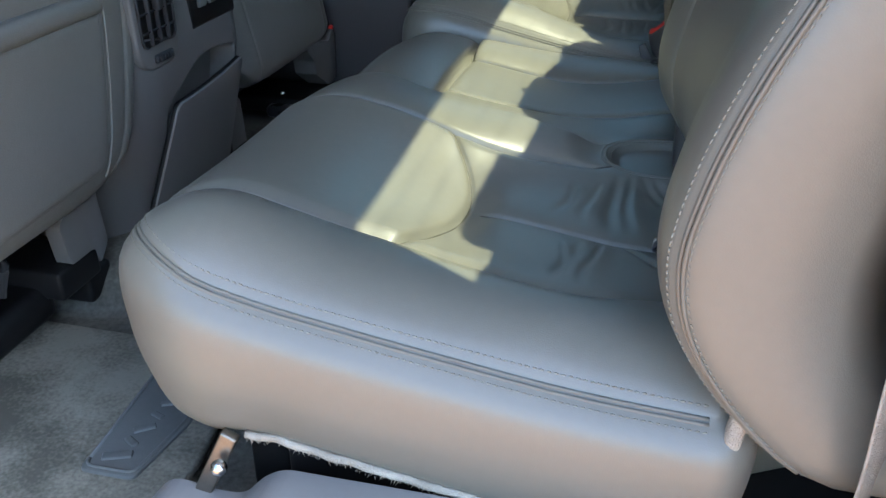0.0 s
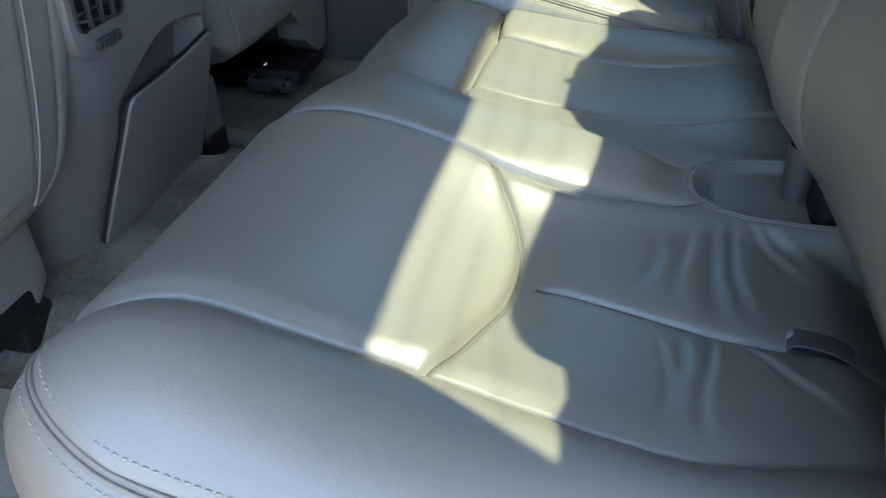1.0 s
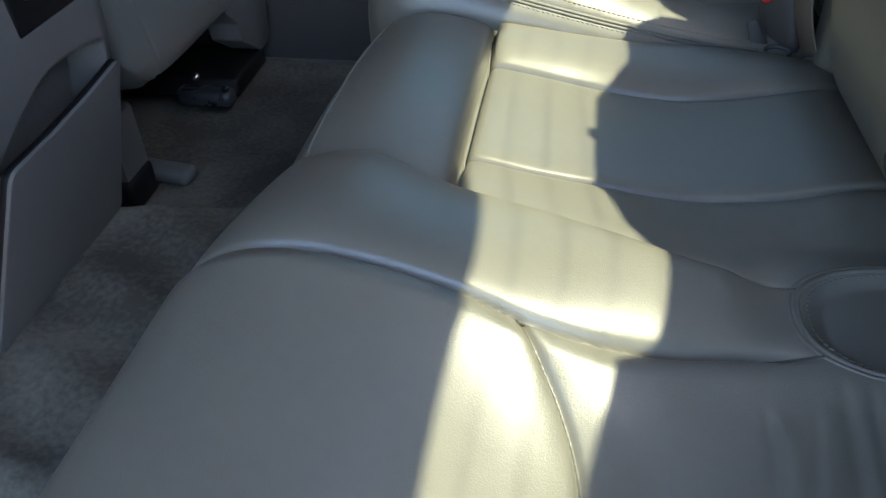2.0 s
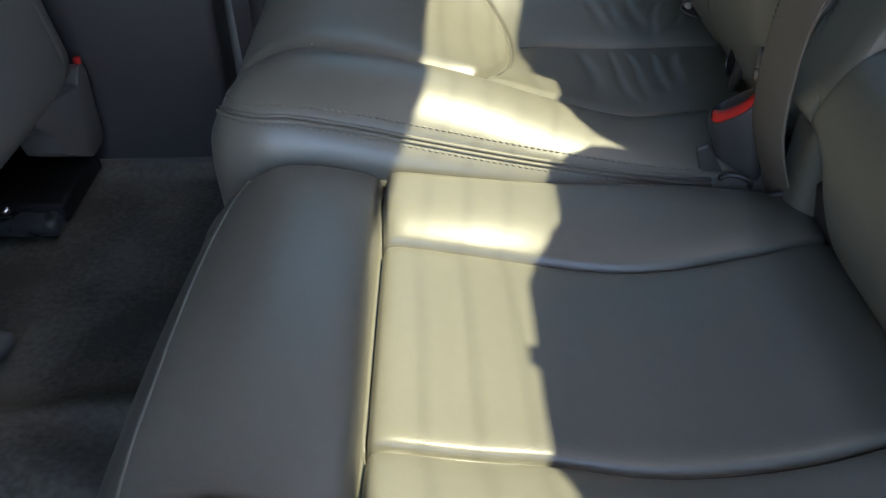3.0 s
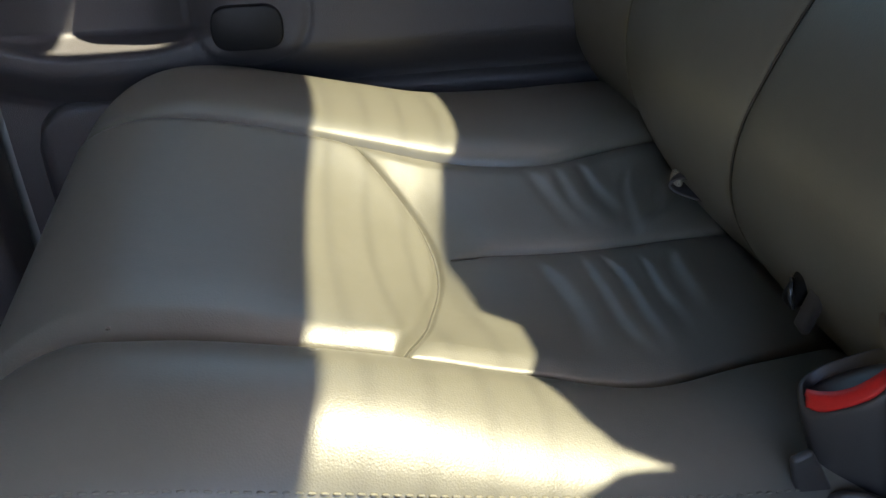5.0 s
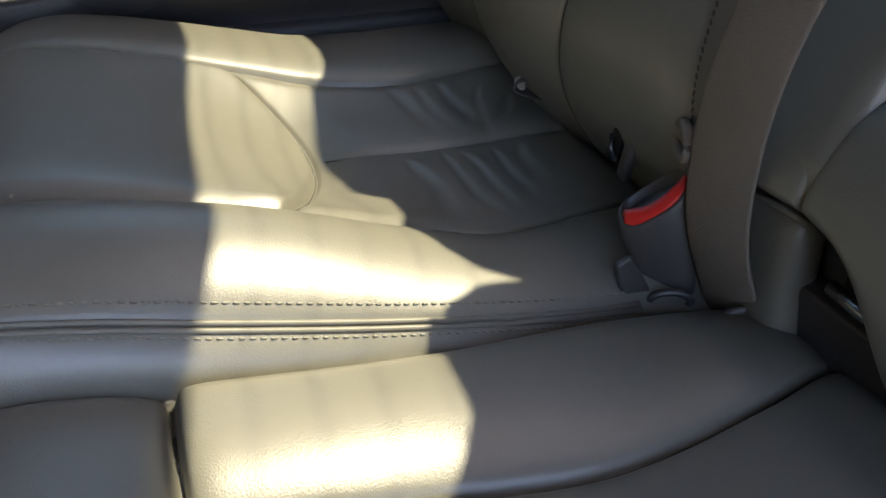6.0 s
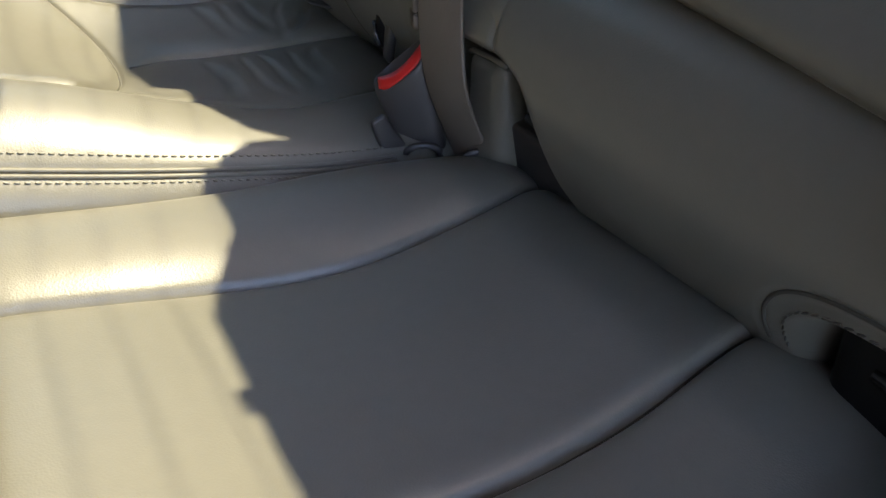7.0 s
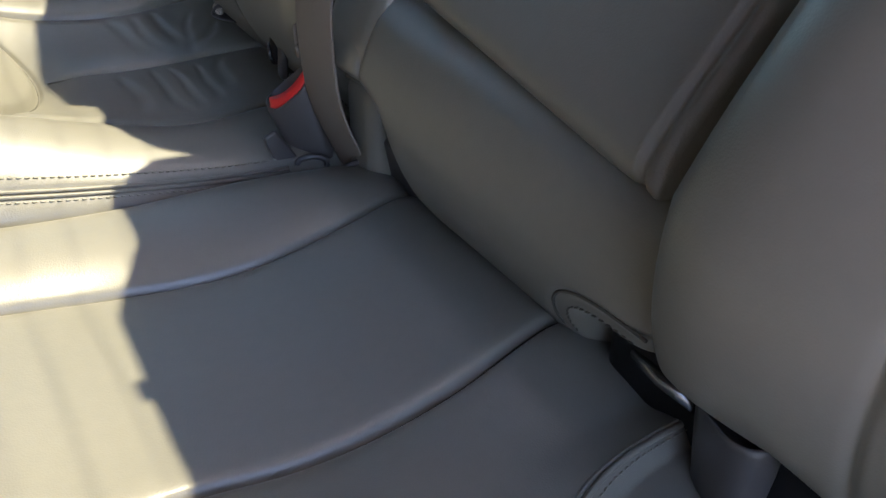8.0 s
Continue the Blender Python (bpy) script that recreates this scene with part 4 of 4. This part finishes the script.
def passenger_details():
    out = round_poly([(-0.83, 0.042), (-0.83, 0.145), (-0.764, 0.148), (-0.760, 0.050), (-0.764, 0.042)], 0.01, 3)
    under(part("rail_cover", outline_plate(out, "y", 1.402, 0.064, 0.010, 3), PLASTIC, None, "grey plastic rail end cover"), passenger)
    out = round_poly([(1.720, 0.176), (1.762, 0.142), (1.770, 0.107), (1.845, 0.060), (1.885, 0.060), (1.898, 0.070), (1.906, 0.172), (1.895, 0.186), (1.880, 0.186), (1.863, 0.165), (1.742, 0.190)], 0.006, 3)
    under(part("rail_cover", outline_plate(out, "x", -0.770, 0.055, 0.008, 3), PLASTIC, None, "grey plastic rail end cover"), passenger)
    under(part("rail_foot", rbox((0.30, 0.075, 0.05), (-0.905, 1.430, 0.030), 0.006), BLACK), passenger)
    under(part("rail_foot", rbox((0.32, 0.15, 0.035), (-0.88, 1.80, 0.040), 0.006), BLACK), passenger)
    under(part("floor_duct", rbox((0.11, 0.040, 0.022), (-0.765, 1.500, 0.014), 0.010, 4, Matrix.Rotation(radians(-10), 4, "Z")), RUBBER, None, "dull rubber duct end"), passenger)
    under(part("toe_cap", rbox((0.10, 0.07, 0.03), (-0.775, 1.735, 0.03), 0.012, 4), DARKSTEEL), passenger)
    under(part("pan", rbox((0.40, 0.40, 0.06), (-0.97, 1.62, 0.18), 0.01), BLACK), passenger)
    under(part("buckle_button", rbox((0.010, 0.010, 0.014), (-0.722, 1.900, 0.186), 0.003), RED, None, "red button"), passenger)
    bm = bmesh.new()
    bmesh.ops.create_uvsphere(bm, u_segments=12, v_segments=8, radius=0.006)
    bmesh.ops.transform(bm, matrix=Matrix.Translation((-0.755, 1.655, 0.095)), verts=bm.verts)
    under(part("screw", bm, STEEL), passenger)


driver_details()
passenger_details()


def console():
    c = thing("console", (-0.9, 1.2, 0.0), "grey plastic centre console with air vent and pocket", "console")
    fx = curve((0.0, -0.755), (0.09, -0.745), (0.20, -0.712), (0.27, -0.697), (0.45, -0.700), (0.62, -0.72))
    pocket_top = curve((1.08, 0.238), (1.112, 0.254), (1.165, 0.283), (1.205, 0.300), (1.30, 0.300), (1.35, 0.290))
    def face(U, V, D):
        top = pocket_top(V)
        pocket = smooth(top + 0.003, top - 0.006, U) * smooth(0.19, 0.21, U) * smooth(1.100, 1.120, V) * smooth(1.342, 1.330, V)
        return fx(U) + edge_drop(V - 0.985, 0.11, 0.075) + edge_drop(1.398 - V, 0.075, 0.06) - 0.045 * pocket
    body = Pad(0.985, 1.398, lambda v: 0.0 + 0 * v, lambda v: 0.62 + 0 * v, face,
               [(0.02, 0.0), (0.5, 0.0)], axis="X", nu=240, nv=200, corner=(0.01, 0.01, 0.02, 0.02))
    body.link("body", PLASTIC, c)
    # vent with its frame, vanes and thumb wheel
    vent = under(part("vent_frame", outline_plate(round_poly([(1.034, 0.322), (1.034, 0.50), (1.152, 0.50), (1.152, 0.322)], 0.045, 8), "x", -0.708, 0.018, 0.005, 3), PLASTIC), c)
    def below(ob):
        ob.parent = vent
        return ob
    below(part("vent_hole", outline_plate(round_poly([(1.046, 0.358), (1.046, 0.488), (1.140, 0.488), (1.140, 0.358)], 0.014, 5), "x", -0.692, 0.0035, 0.001, 1), BLACK))
    below(part("vent_bezel", tube([(-0.688, y, z) for y, z in [*round_poly([(1.047, 0.359), (1.047, 0.487), (1.139, 0.487), (1.139, 0.359)], 0.014, 5), (1.047, 0.373)]], 0.0022, 7, up=(1, 0, 0)), VENT))
    for i in range(3):
        below(part("vane", rbox((0.010, 0.0034, 0.124), (-0.687, 1.068 + 0.0235 * i, 0.423), 0.0015, 2), VENT))
    for i in range(4):
        below(part("vane", rbox((0.006, 0.090, 0.0034), (-0.6875, 1.093, 0.380 + 0.0275 * i), 0.0015, 2, Matrix.Rotation(radians(-30), 4, "Y")), VENT))
    below(part("thumb_wheel", rbox((0.014, 0.012, 0.034), (-0.683, 1.092, 0.425), 0.003, 2), VENT))
    below(part("vent_slider", rbox((0.008, 0.050, 0.013), (-0.689, 1.098, 0.338), 0.0038, 4), VENT))
    for i in range(5):
        below(part("slider_rib", rbox((0.006, 0.004, 0.009), (-0.6845, 1.082 + 0.008 * i, 0.338), 0.0015, 2), VENT))
    pan = under(part("control_panel", rbox((0.012, 0.155, 0.11), (-0.698, 1.275, 0.405), 0.006, 3), BLACK, None, "dark control panel"), c)
    for i in range(3):
        b = part("control_button", rbox((0.008, 0.026, 0.012), (-0.691, 1.235 + 0.036 * i, 0.388), 0.003, 3), RUBBER)
        b.parent = pan
    tilt = Matrix.Translation((-0.712, 0, 0.168)) @ Matrix.Rotation(math.atan2(0.048, 0.18), 4, "Y")
    edge = round_poly([(1.056, -0.110), (1.112, 0.090), (1.190, 0.092), (1.262, 0.098), (1.338, 0.110), (1.338, -0.110)], 0.012, 4)
    for name, k, dx, material, label in (("pocket_door", 1.0, -0.004, PLASTIC, "grey plastic pocket door"), ("door_shadow_gap", 1.005, -0.0075, BLACK, "")):
        out = outline_plate([(1.21 + (y - 1.21) * k, z * k) for y, z in edge], "x", dx, 0.008, 0.003, 3)
        bmesh.ops.transform(out, matrix=tilt, verts=out.verts)
        under(part(name, out, material, None, label), c)
    return c


console()


# ---- belts, buckles and straps ----
def strip(centres, across, half, thick=0.0012):
    """A woven strap along centres; across: the direction of its width at each of them."""
    bm = bmesh.new()
    rows = []
    for i, (p, a) in enumerate(zip(centres, across)):
        p, a = Vector(p), Vector(a).normalized()
        d = (Vector(centres[min(i + 1, len(centres) - 1)]) - Vector(centres[max(i - 1, 0)])).normalized()
        n = a.cross(d).normalized() * thick
        rows.append([bm.verts.new(p + a * half * k + n * s) for k, s in ((-1, -0.4), (-0.9, -1), (0.9, -1), (1, -0.4), (1, 0.4), (0.9, 1), (-0.9, 1), (-1, 0.4))])
    for r0, r1 in zip(rows, rows[1:]):
        for k in range(8):
            bm.faces.new((r0[k], r0[(k + 1) % 8], r1[(k + 1) % 8], r1[k]))
    bm.faces.new(rows[0])
    bm.faces.new(rows[-1][::-1])
    bmesh.ops.recalc_face_normals(bm, faces=bm.faces[:])
    return bm


def smooth_path(points, n=40):
    pts = np.array(points, float)
    t = np.arange(len(pts))
    fs = [curve(*zip(t, pts[:, k])) for k in range(3)]
    return [tuple(float(f(np.array(u))) for f in fs) for u in np.linspace(0, len(pts) - 1, n)]


def buckle(at, turn, label, lean_by=-14, slant=0.012):
    """A seat belt buckle: a tapering casing with an open slanting mouth and a curved red release button. at: the middle of its top."""
    b = thing("belt_buckle", at, label, "buckle")
    b.rotation_euler = (0, radians(lean_by), radians(turn))
    w, d, h, n = 0.0245, 0.0150, 0.090, 40
    angles = [2 * math.pi * k / n for k in range(n)]
    def oval(a, k):
        c, q = math.cos(a), math.sin(a)
        return k * w * math.copysign(abs(c) ** 0.75, c), k * d * math.copysign(abs(q) ** 0.75, q)
    def mouth(x, y):
        return slant * x / w - 0.0125 * float(smooth(-0.001, -d, y))
    def loft(rings):
        bm = bmesh.new()
        rows = [[bm.verts.new(p) for p in r] for r in rings]
        for r0, r1 in zip(rows, rows[1:]):
            for k in range(n):
                bm.faces.new((r0[k], r0[(k + 1) % n], r1[(k + 1) % n], r1[k]))
        bm.faces.new(rows[0][::-1])
        bm.faces.new(rows[-1])
        bmesh.ops.recalc_face_normals(bm, faces=bm.faces[:])
        return bm
    def ring(k, drop, flat=0.0):
        out = []
        for a in angles:
            x, y = oval(a, k)
            out.append((x, y, mouth(x, y) * (1 - flat) - drop))
        return out
    part("casing", loft([ring(0.66, h, 1.0), ring(0.74, 0.065, 0.8), ring(0.88, 0.036, 0.4), ring(0.97, 0.014), ring(1.0, 0.004), ring(0.985, 0.0008), ring(0.95, 0.0), ring(0.90, 0.0), ring(0.87, 0.0008), ring(0.82, 0.012)]), CASING, b)
    part("hollow", loft([ring(0.845, 0.0105), ring(0.845, 0.008), ring(0.80, 0.0075)]), BUCKLEIN, b, "grey hollow")
    bm = bmesh.new()
    m = 14
    rows = []
    for s in (0.0, 0.12, 0.5, 0.88, 1.0):
        row = []
        for k in range(m + 1):
            u = 2 * k / m - 1
            x = u * w * 0.80
            y0, y1 = -d * 0.90 * (1 - 0.30 * u * u), -0.0030 - 0.0040 * (1 - u * u)
            y = y0 + (y1 - y0) * s
            row.append(bm.verts.new((x, y, mouth(x, y) + (0.0012 if 0 < s < 1 else -0.001))))
        rows.append(row)
    for r0, r1 in zip(rows, rows[1:]):
        for k in range(m):
            bm.faces.new((r0[k], r0[k + 1], r1[k + 1], r1[k]))
    bmesh.ops.recalc_face_normals(bm, faces=bm.faces[:])
    bmesh.ops.solidify(bm, geom=bm.faces[:], thickness=0.003)
    part("button", bm, RED, b, "red release button")
    return b


buckle((0.047, 1.412, 0.356), -37, "grey belt buckle with red button beside the seat cushion")
buckle((0.080, 0.962, 0.343), 72, "grey belt buckle with red button under the backrest", 4, 0.0)


def middle_belt():
    b = thing("seat_belt", (0.06, 1.36, 0.29), "brown woven belt with steel tongue over the backrest gap", "seat belt")
    path = smooth_path([(0.098, 1.358, 0.24), (0.078, 1.362, 0.295), (0.058, 1.363, 0.35), (0.051, 1.358, 0.41), (0.052, 1.350, 0.46), (0.062, 1.339, 0.51), (0.085, 1.325, 0.58), (0.125, 1.315, 0.70), (0.155, 1.31, 0.80)])
    under(part("webbing", strip(path, [(0.17, -0.98, 0.08)] * len(path), 0.0235), WEBBING), b)
    tilt = Matrix.Rotation(radians(14), 4, "Y") @ Matrix.Rotation(radians(-12), 4, "X")
    at = Vector((0.0525, 1.332, 0.5045))
    ring = bmesh.new()
    o, i = [(-0.0132, -0.0160), (0.0132, -0.0160), (0.0150, 0.020), (-0.0150, 0.020)], [(-0.0062, -0.0085), (0.0062, -0.0085), (0.0062, 0.011), (-0.0062, 0.011)]
    fr = {}
    for z in (-0.0012, 0.0012):
        fr[z] = [ring.verts.new((z, p[0], p[1])) for p in o], [ring.verts.new((z, p[0], p[1])) for p in i]
    for z in fr:
        for k in range(4):
            ring.faces.new((fr[z][0][k], fr[z][0][(k + 1) % 4], fr[z][1][(k + 1) % 4], fr[z][1][k]))
    for j in (0, 1):
        for k in range(4):
            ring.faces.new((fr[-0.0012][j][k], fr[-0.0012][j][(k + 1) % 4], fr[0.0012][j][(k + 1) % 4], fr[0.0012][j][k]))
    bmesh.ops.recalc_face_normals(ring, faces=ring.faces[:])
    bmesh.ops.bevel(ring, geom=ring.edges[:], offset=0.0006, segments=2, affect="EDGES")
    bmesh.ops.transform(ring, matrix=Matrix.Translation(at) @ tilt, verts=ring.verts)
    # darker metals stand for the dark reflection in the tongue and its plate
    under(part("tongue", ring, LATCHSTEEL, None, "shiny steel tongue"), b)
    under(part("tongue_head", rbox((0.006, 0.042, 0.036), at + Vector((0.0055, -0.003, 0.032)), 0.0028, 4, tilt, 1.2), DARKSTEEL, None, "steel tongue plate, darkened for its dark reflection"), b)
    under(part("tongue_cap", rbox((0.022, 0.068, 0.030), at + Vector((0.0125, -0.008, 0.062)), 0.008, 5, tilt), PLASTIC, None, "grey plastic tongue cap"), b)
    for side in (-1, 1):
        a, c = [at + tilt @ Vector((-0.0018, 0.0108 * side, z)) for z in (-0.0135, 0.012)]
        under(part("tongue_edge", tube([a, (a + c) / 2, c], 0.0011, 8, up=(1, 0, 0)), STEEL, None, "bright rolled edge"), b)


middle_belt()


def door_belt():
    b = thing("seat_belt", (0.165, 0.44, 0.26), "beige woven belt hanging beside the backrest", "seat belt")
    path = smooth_path([(0.186, 0.455, 0.235), (0.186, 0.450, 0.30), (0.182, 0.45, 0.38), (0.178, 0.45, 0.48), (0.190, 0.44, 0.62), (0.21, 0.43, 0.80)])
    under(part("webbing", strip(path, [(0.55, 0.83, 0.05)] * len(path), 0.0235), FELT, None, "beige webbing"), b)


door_belt()


def belt_guides():
    g = thing("belt_guide", (0.07, 1.355, 0.285), "grey plastic belt guide rings between the cushions", "belt guide")
    for c, r in (((0.050, 1.384, 0.290), 0.012), ((0.083, 1.345, 0.290), 0.020)):
        pts = [(c[0] + r * math.cos(a), c[1] - 0.4 * r * math.cos(a), c[2] + 0.6 * r * math.sin(a)) for a in np.linspace(-0.3, math.pi + 0.3, 18)]
        under(part("ring", tube(pts, 0.0028, 8), CASING), g)
    loop = [(0.054 + 0.005 * math.cos(a), 1.400 + 0.013 * math.cos(a), 0.392 + 0.010 * math.sin(a)) for a in np.linspace(0, 2 * math.pi, 25)]
    under(part("keeper_loop", tube(loop, 0.0032, 8), WEBBING, None, "brown belt keeper loop"), g)
    # darker than the seat leather: the flap's shade is put into its colour
    under(part("leather_flap", rbox((0.024, 0.010, 0.052), (0.030, 1.396, 0.297), 0.0048, 6, Matrix.Rotation(radians(-24), 4, "Y"), 0.5), CASING, None, "leather flap darkened for shade"), g)


belt_guides()


def arch_details():
    """Stitched leather rims of the openings under the middle backrest, and the latches in them."""
    def arc(grow):
        pts = []
        for a in np.linspace(radians(3), radians(89), 60):
            y, z = 0.985 + (0.082 + grow) * math.cos(a) ** 0.5, 0.300 + (0.050 + grow) * math.sin(a) ** 0.5
            if y > 1.004:
                pts.append((-float(mid_back_height(np.array([[z]]), np.array([[y]]), np.array([[1.0]]))[0, 0]), y, z))
        return pts
    under(part("stitching", stitches([(x - 0.0006, y, z) for x, y, z in arc(0.0075)], 0.0055, 0.0036, 0.0006), THREAD_DARK), bench)
    # dark tube in place of the shade along the rim seam
    under(part("seam", tube([(x - 0.0002, y, z) for x, y, z in arc(0.016)], 0.0011, 6), SEAM_SHADE), bench)
    # dark blocks fill the openings in place of their deep shade
    under(part("opening", rbox((0.03, 0.158, 0.114), (0.101, 0.981, 0.294), 0.012, 4), BLACK, None, "dark block standing for the shade in the opening"), bench)
    under(part("opening", rbox((0.03, 0.12, 0.12), (0.118, 1.305, 0.335), 0.008, 3), OPENING_SHADE, None, "dark block standing for the shade in the opening"), bench)
    under(part("opening_ledge", rbox((0.026, 0.085, 0.060), (0.104, 1.285, 0.303), 0.004, 3, Matrix.Rotation(radians(-10), 4, "Y")), TRIM, None, "dark trimmed ledge"), bench)
    pouch = under(part("pouch", rbox((0.030, 0.050, 0.100), (0.090, 1.345, 0.324), 0.013, 5, None, 0.94), LEATHER, None, "leather pouch beside the belt"), bench)
    hem = part("pouch_hem", tube([(0.080, 1.366, 0.369), (0.0775, 1.356, 0.3725), (0.0775, 1.335, 0.3735), (0.083, 1.323, 0.369)], 0.0022, 8), PIPING)
    hem.parent = pouch
    for y0, y1, z in ((0.990, 1.036, 0.322), (1.252, 1.302, 0.341)):
        l = thing("latch", (0.11, (y0 + y1) / 2, z), "dark steel seat latch in the backrest opening", "latch")
        under(part("bar", tube([(0.086, y0, z), (0.084, (y0 + y1) / 2, z + 0.001), (0.088, y1, z)], 0.0044, 12), LATCHSTEEL), l)
        under(part("latch_plate", rbox((0.012, y1 - y0 + 0.01, 0.034), (0.106, (y0 + y1) / 2, z + 0.006), 0.003), DARKSTEEL), l)


arch_details()


def strap_loop(at, turn, label, worn, size):
    """A small folded strap that stands out of the gap behind a cushion."""
    s = thing("strap_loop", at, label, "strap")
    s.rotation_euler = (0, 0, radians(turn))
    pts = [(0.035, 0, -0.004), (0.015, 0, 0.001), (-0.004, 0, 0.004), (-0.012, 0, 0.008), (-0.008, 0, 0.014), (0.006, 0, 0.0145), (0.022, 0, 0.012), (0.036, 0, 0.006)]
    path = smooth_path([tuple(c * size for c in p) for p in pts], 30)
    part("strap", strip(path, [(0, 1, 0)] * len(path), 0.011 * size), TRIM, s)
    part("strap_fold", rbox((0.0075 * size, worn * size, 0.012 * size), (-0.010 * size, 0.5 * (0.021 - worn) * size, 0.009 * size), 0.0034 * size, 5), FELT, s, "pale worn fold")
    return s


strap_loop((0.056, 0.736, 0.284), -6, "dark strap loop with a pale fold behind the cushion", 0.010, 0.9)
strap_loop((0.083, 1.657, 0.330), -35, "dark strap loop with a pale fold behind the far cushion", 0.016, 1.3)


def far_anchor():
    a = thing("latch", (0.105, 1.505, 0.31), "dark latch in the slit of the backrest", "latch")
    under(part("slit", rbox((0.012, 0.013, 0.040), (0.068, 1.488, 0.358), 0.0055, 4, Matrix.Rotation(radians(20), 4, "X")), BLACK), a)
    # this flap too has its shade put into a darker colour
    under(part("flap", rbox((0.007, 0.012, 0.040), (0.068, 1.475, 0.350), 0.003, 3, Matrix.Rotation(radians(14), 4, "X")), CASING, None, "leather flap darkened for shade"), a)
    under(part("hook", tube([(0.061, 1.489, 0.362), (0.060, 1.486, 0.352), (0.062, 1.483, 0.344)], 0.0016, 8), DARKSTEEL), a)


far_anchor()


# ---- floor mat ----
def floor_mat():
    m = thing("floor_mat", (-0.68, 0.62, 0.0), "grey carpet floor mat with a rubber heel plate", "floor mat")
    out = round_poly([(-0.92, 0.42), (-0.44, 0.42), (-0.42, 0.60), (-0.45, 0.78), (-0.60, 0.815), (-0.92, 0.82)], 0.05, 5)
    under(part("carpet", outline_plate(out, "z", 0.014, 0.012, 0.004, 2), LIT_PILE), m)
    corners = [(-0.545, 0.562), (-0.478, 0.562), (-0.462, 0.660), (-0.472, 0.745), (-0.556, 0.745)]
    plate = under(part("heel_plate", outline_plate(round_poly(corners, 0.008, 3), "z", 0.024, 0.006, 0.002, 2), RUBBER, None, "embossed rubber plate"), m)
    rim = [(x, y, 0.0305) for x, y in round_poly([(-0.512 + (x + 0.512) * 0.88, 0.652 + (y - 0.652) * 0.92) for x, y in corners], 0.01, 3)]
    b = part("raised_border", tube(rim + rim[:1], 0.0022, 6), RUBBER)
    b.parent = plate
    for i, (n, w, turn) in enumerate(((0.034, 0.012, 20), (0.020, 0.009, -30), (0.026, 0.010, 35), (0.018, 0.008, -20), (0.022, 0.009, 25), (0.016, 0.008, 0))):
        b = part("embossed_bar", rbox((n, w, 0.004), (-0.514 + 0.003 * i, 0.590 + 0.024 * i, 0.0305), 0.0018, 3, Matrix.Rotation(radians(turn), 4, "Z")), RUBBER)
        b.parent = plate
    return m


floor_mat()


# ---- a crumb on the far cushion ----
def crumb(x, y):
    bm = bmesh.new()
    bmesh.ops.create_icosphere(bm, subdivisions=1, radius=0.0014)
    rng = random.Random(3)
    for v in bm.verts:
        v.co *= rng.uniform(0.6, 1.3)
    ob = part("crumb", bm, FELT, None, "", smooth=False)
    ob.location = (x, y, float(far_height(np.array([[x]]), np.array([[y]]), np.array([[1.0]]))[0, 0]) + 0.0008)
    tagged(ob, "tiny pale crumb on the far seat cushion", "crumb")


crumb(-0.317, 1.498)
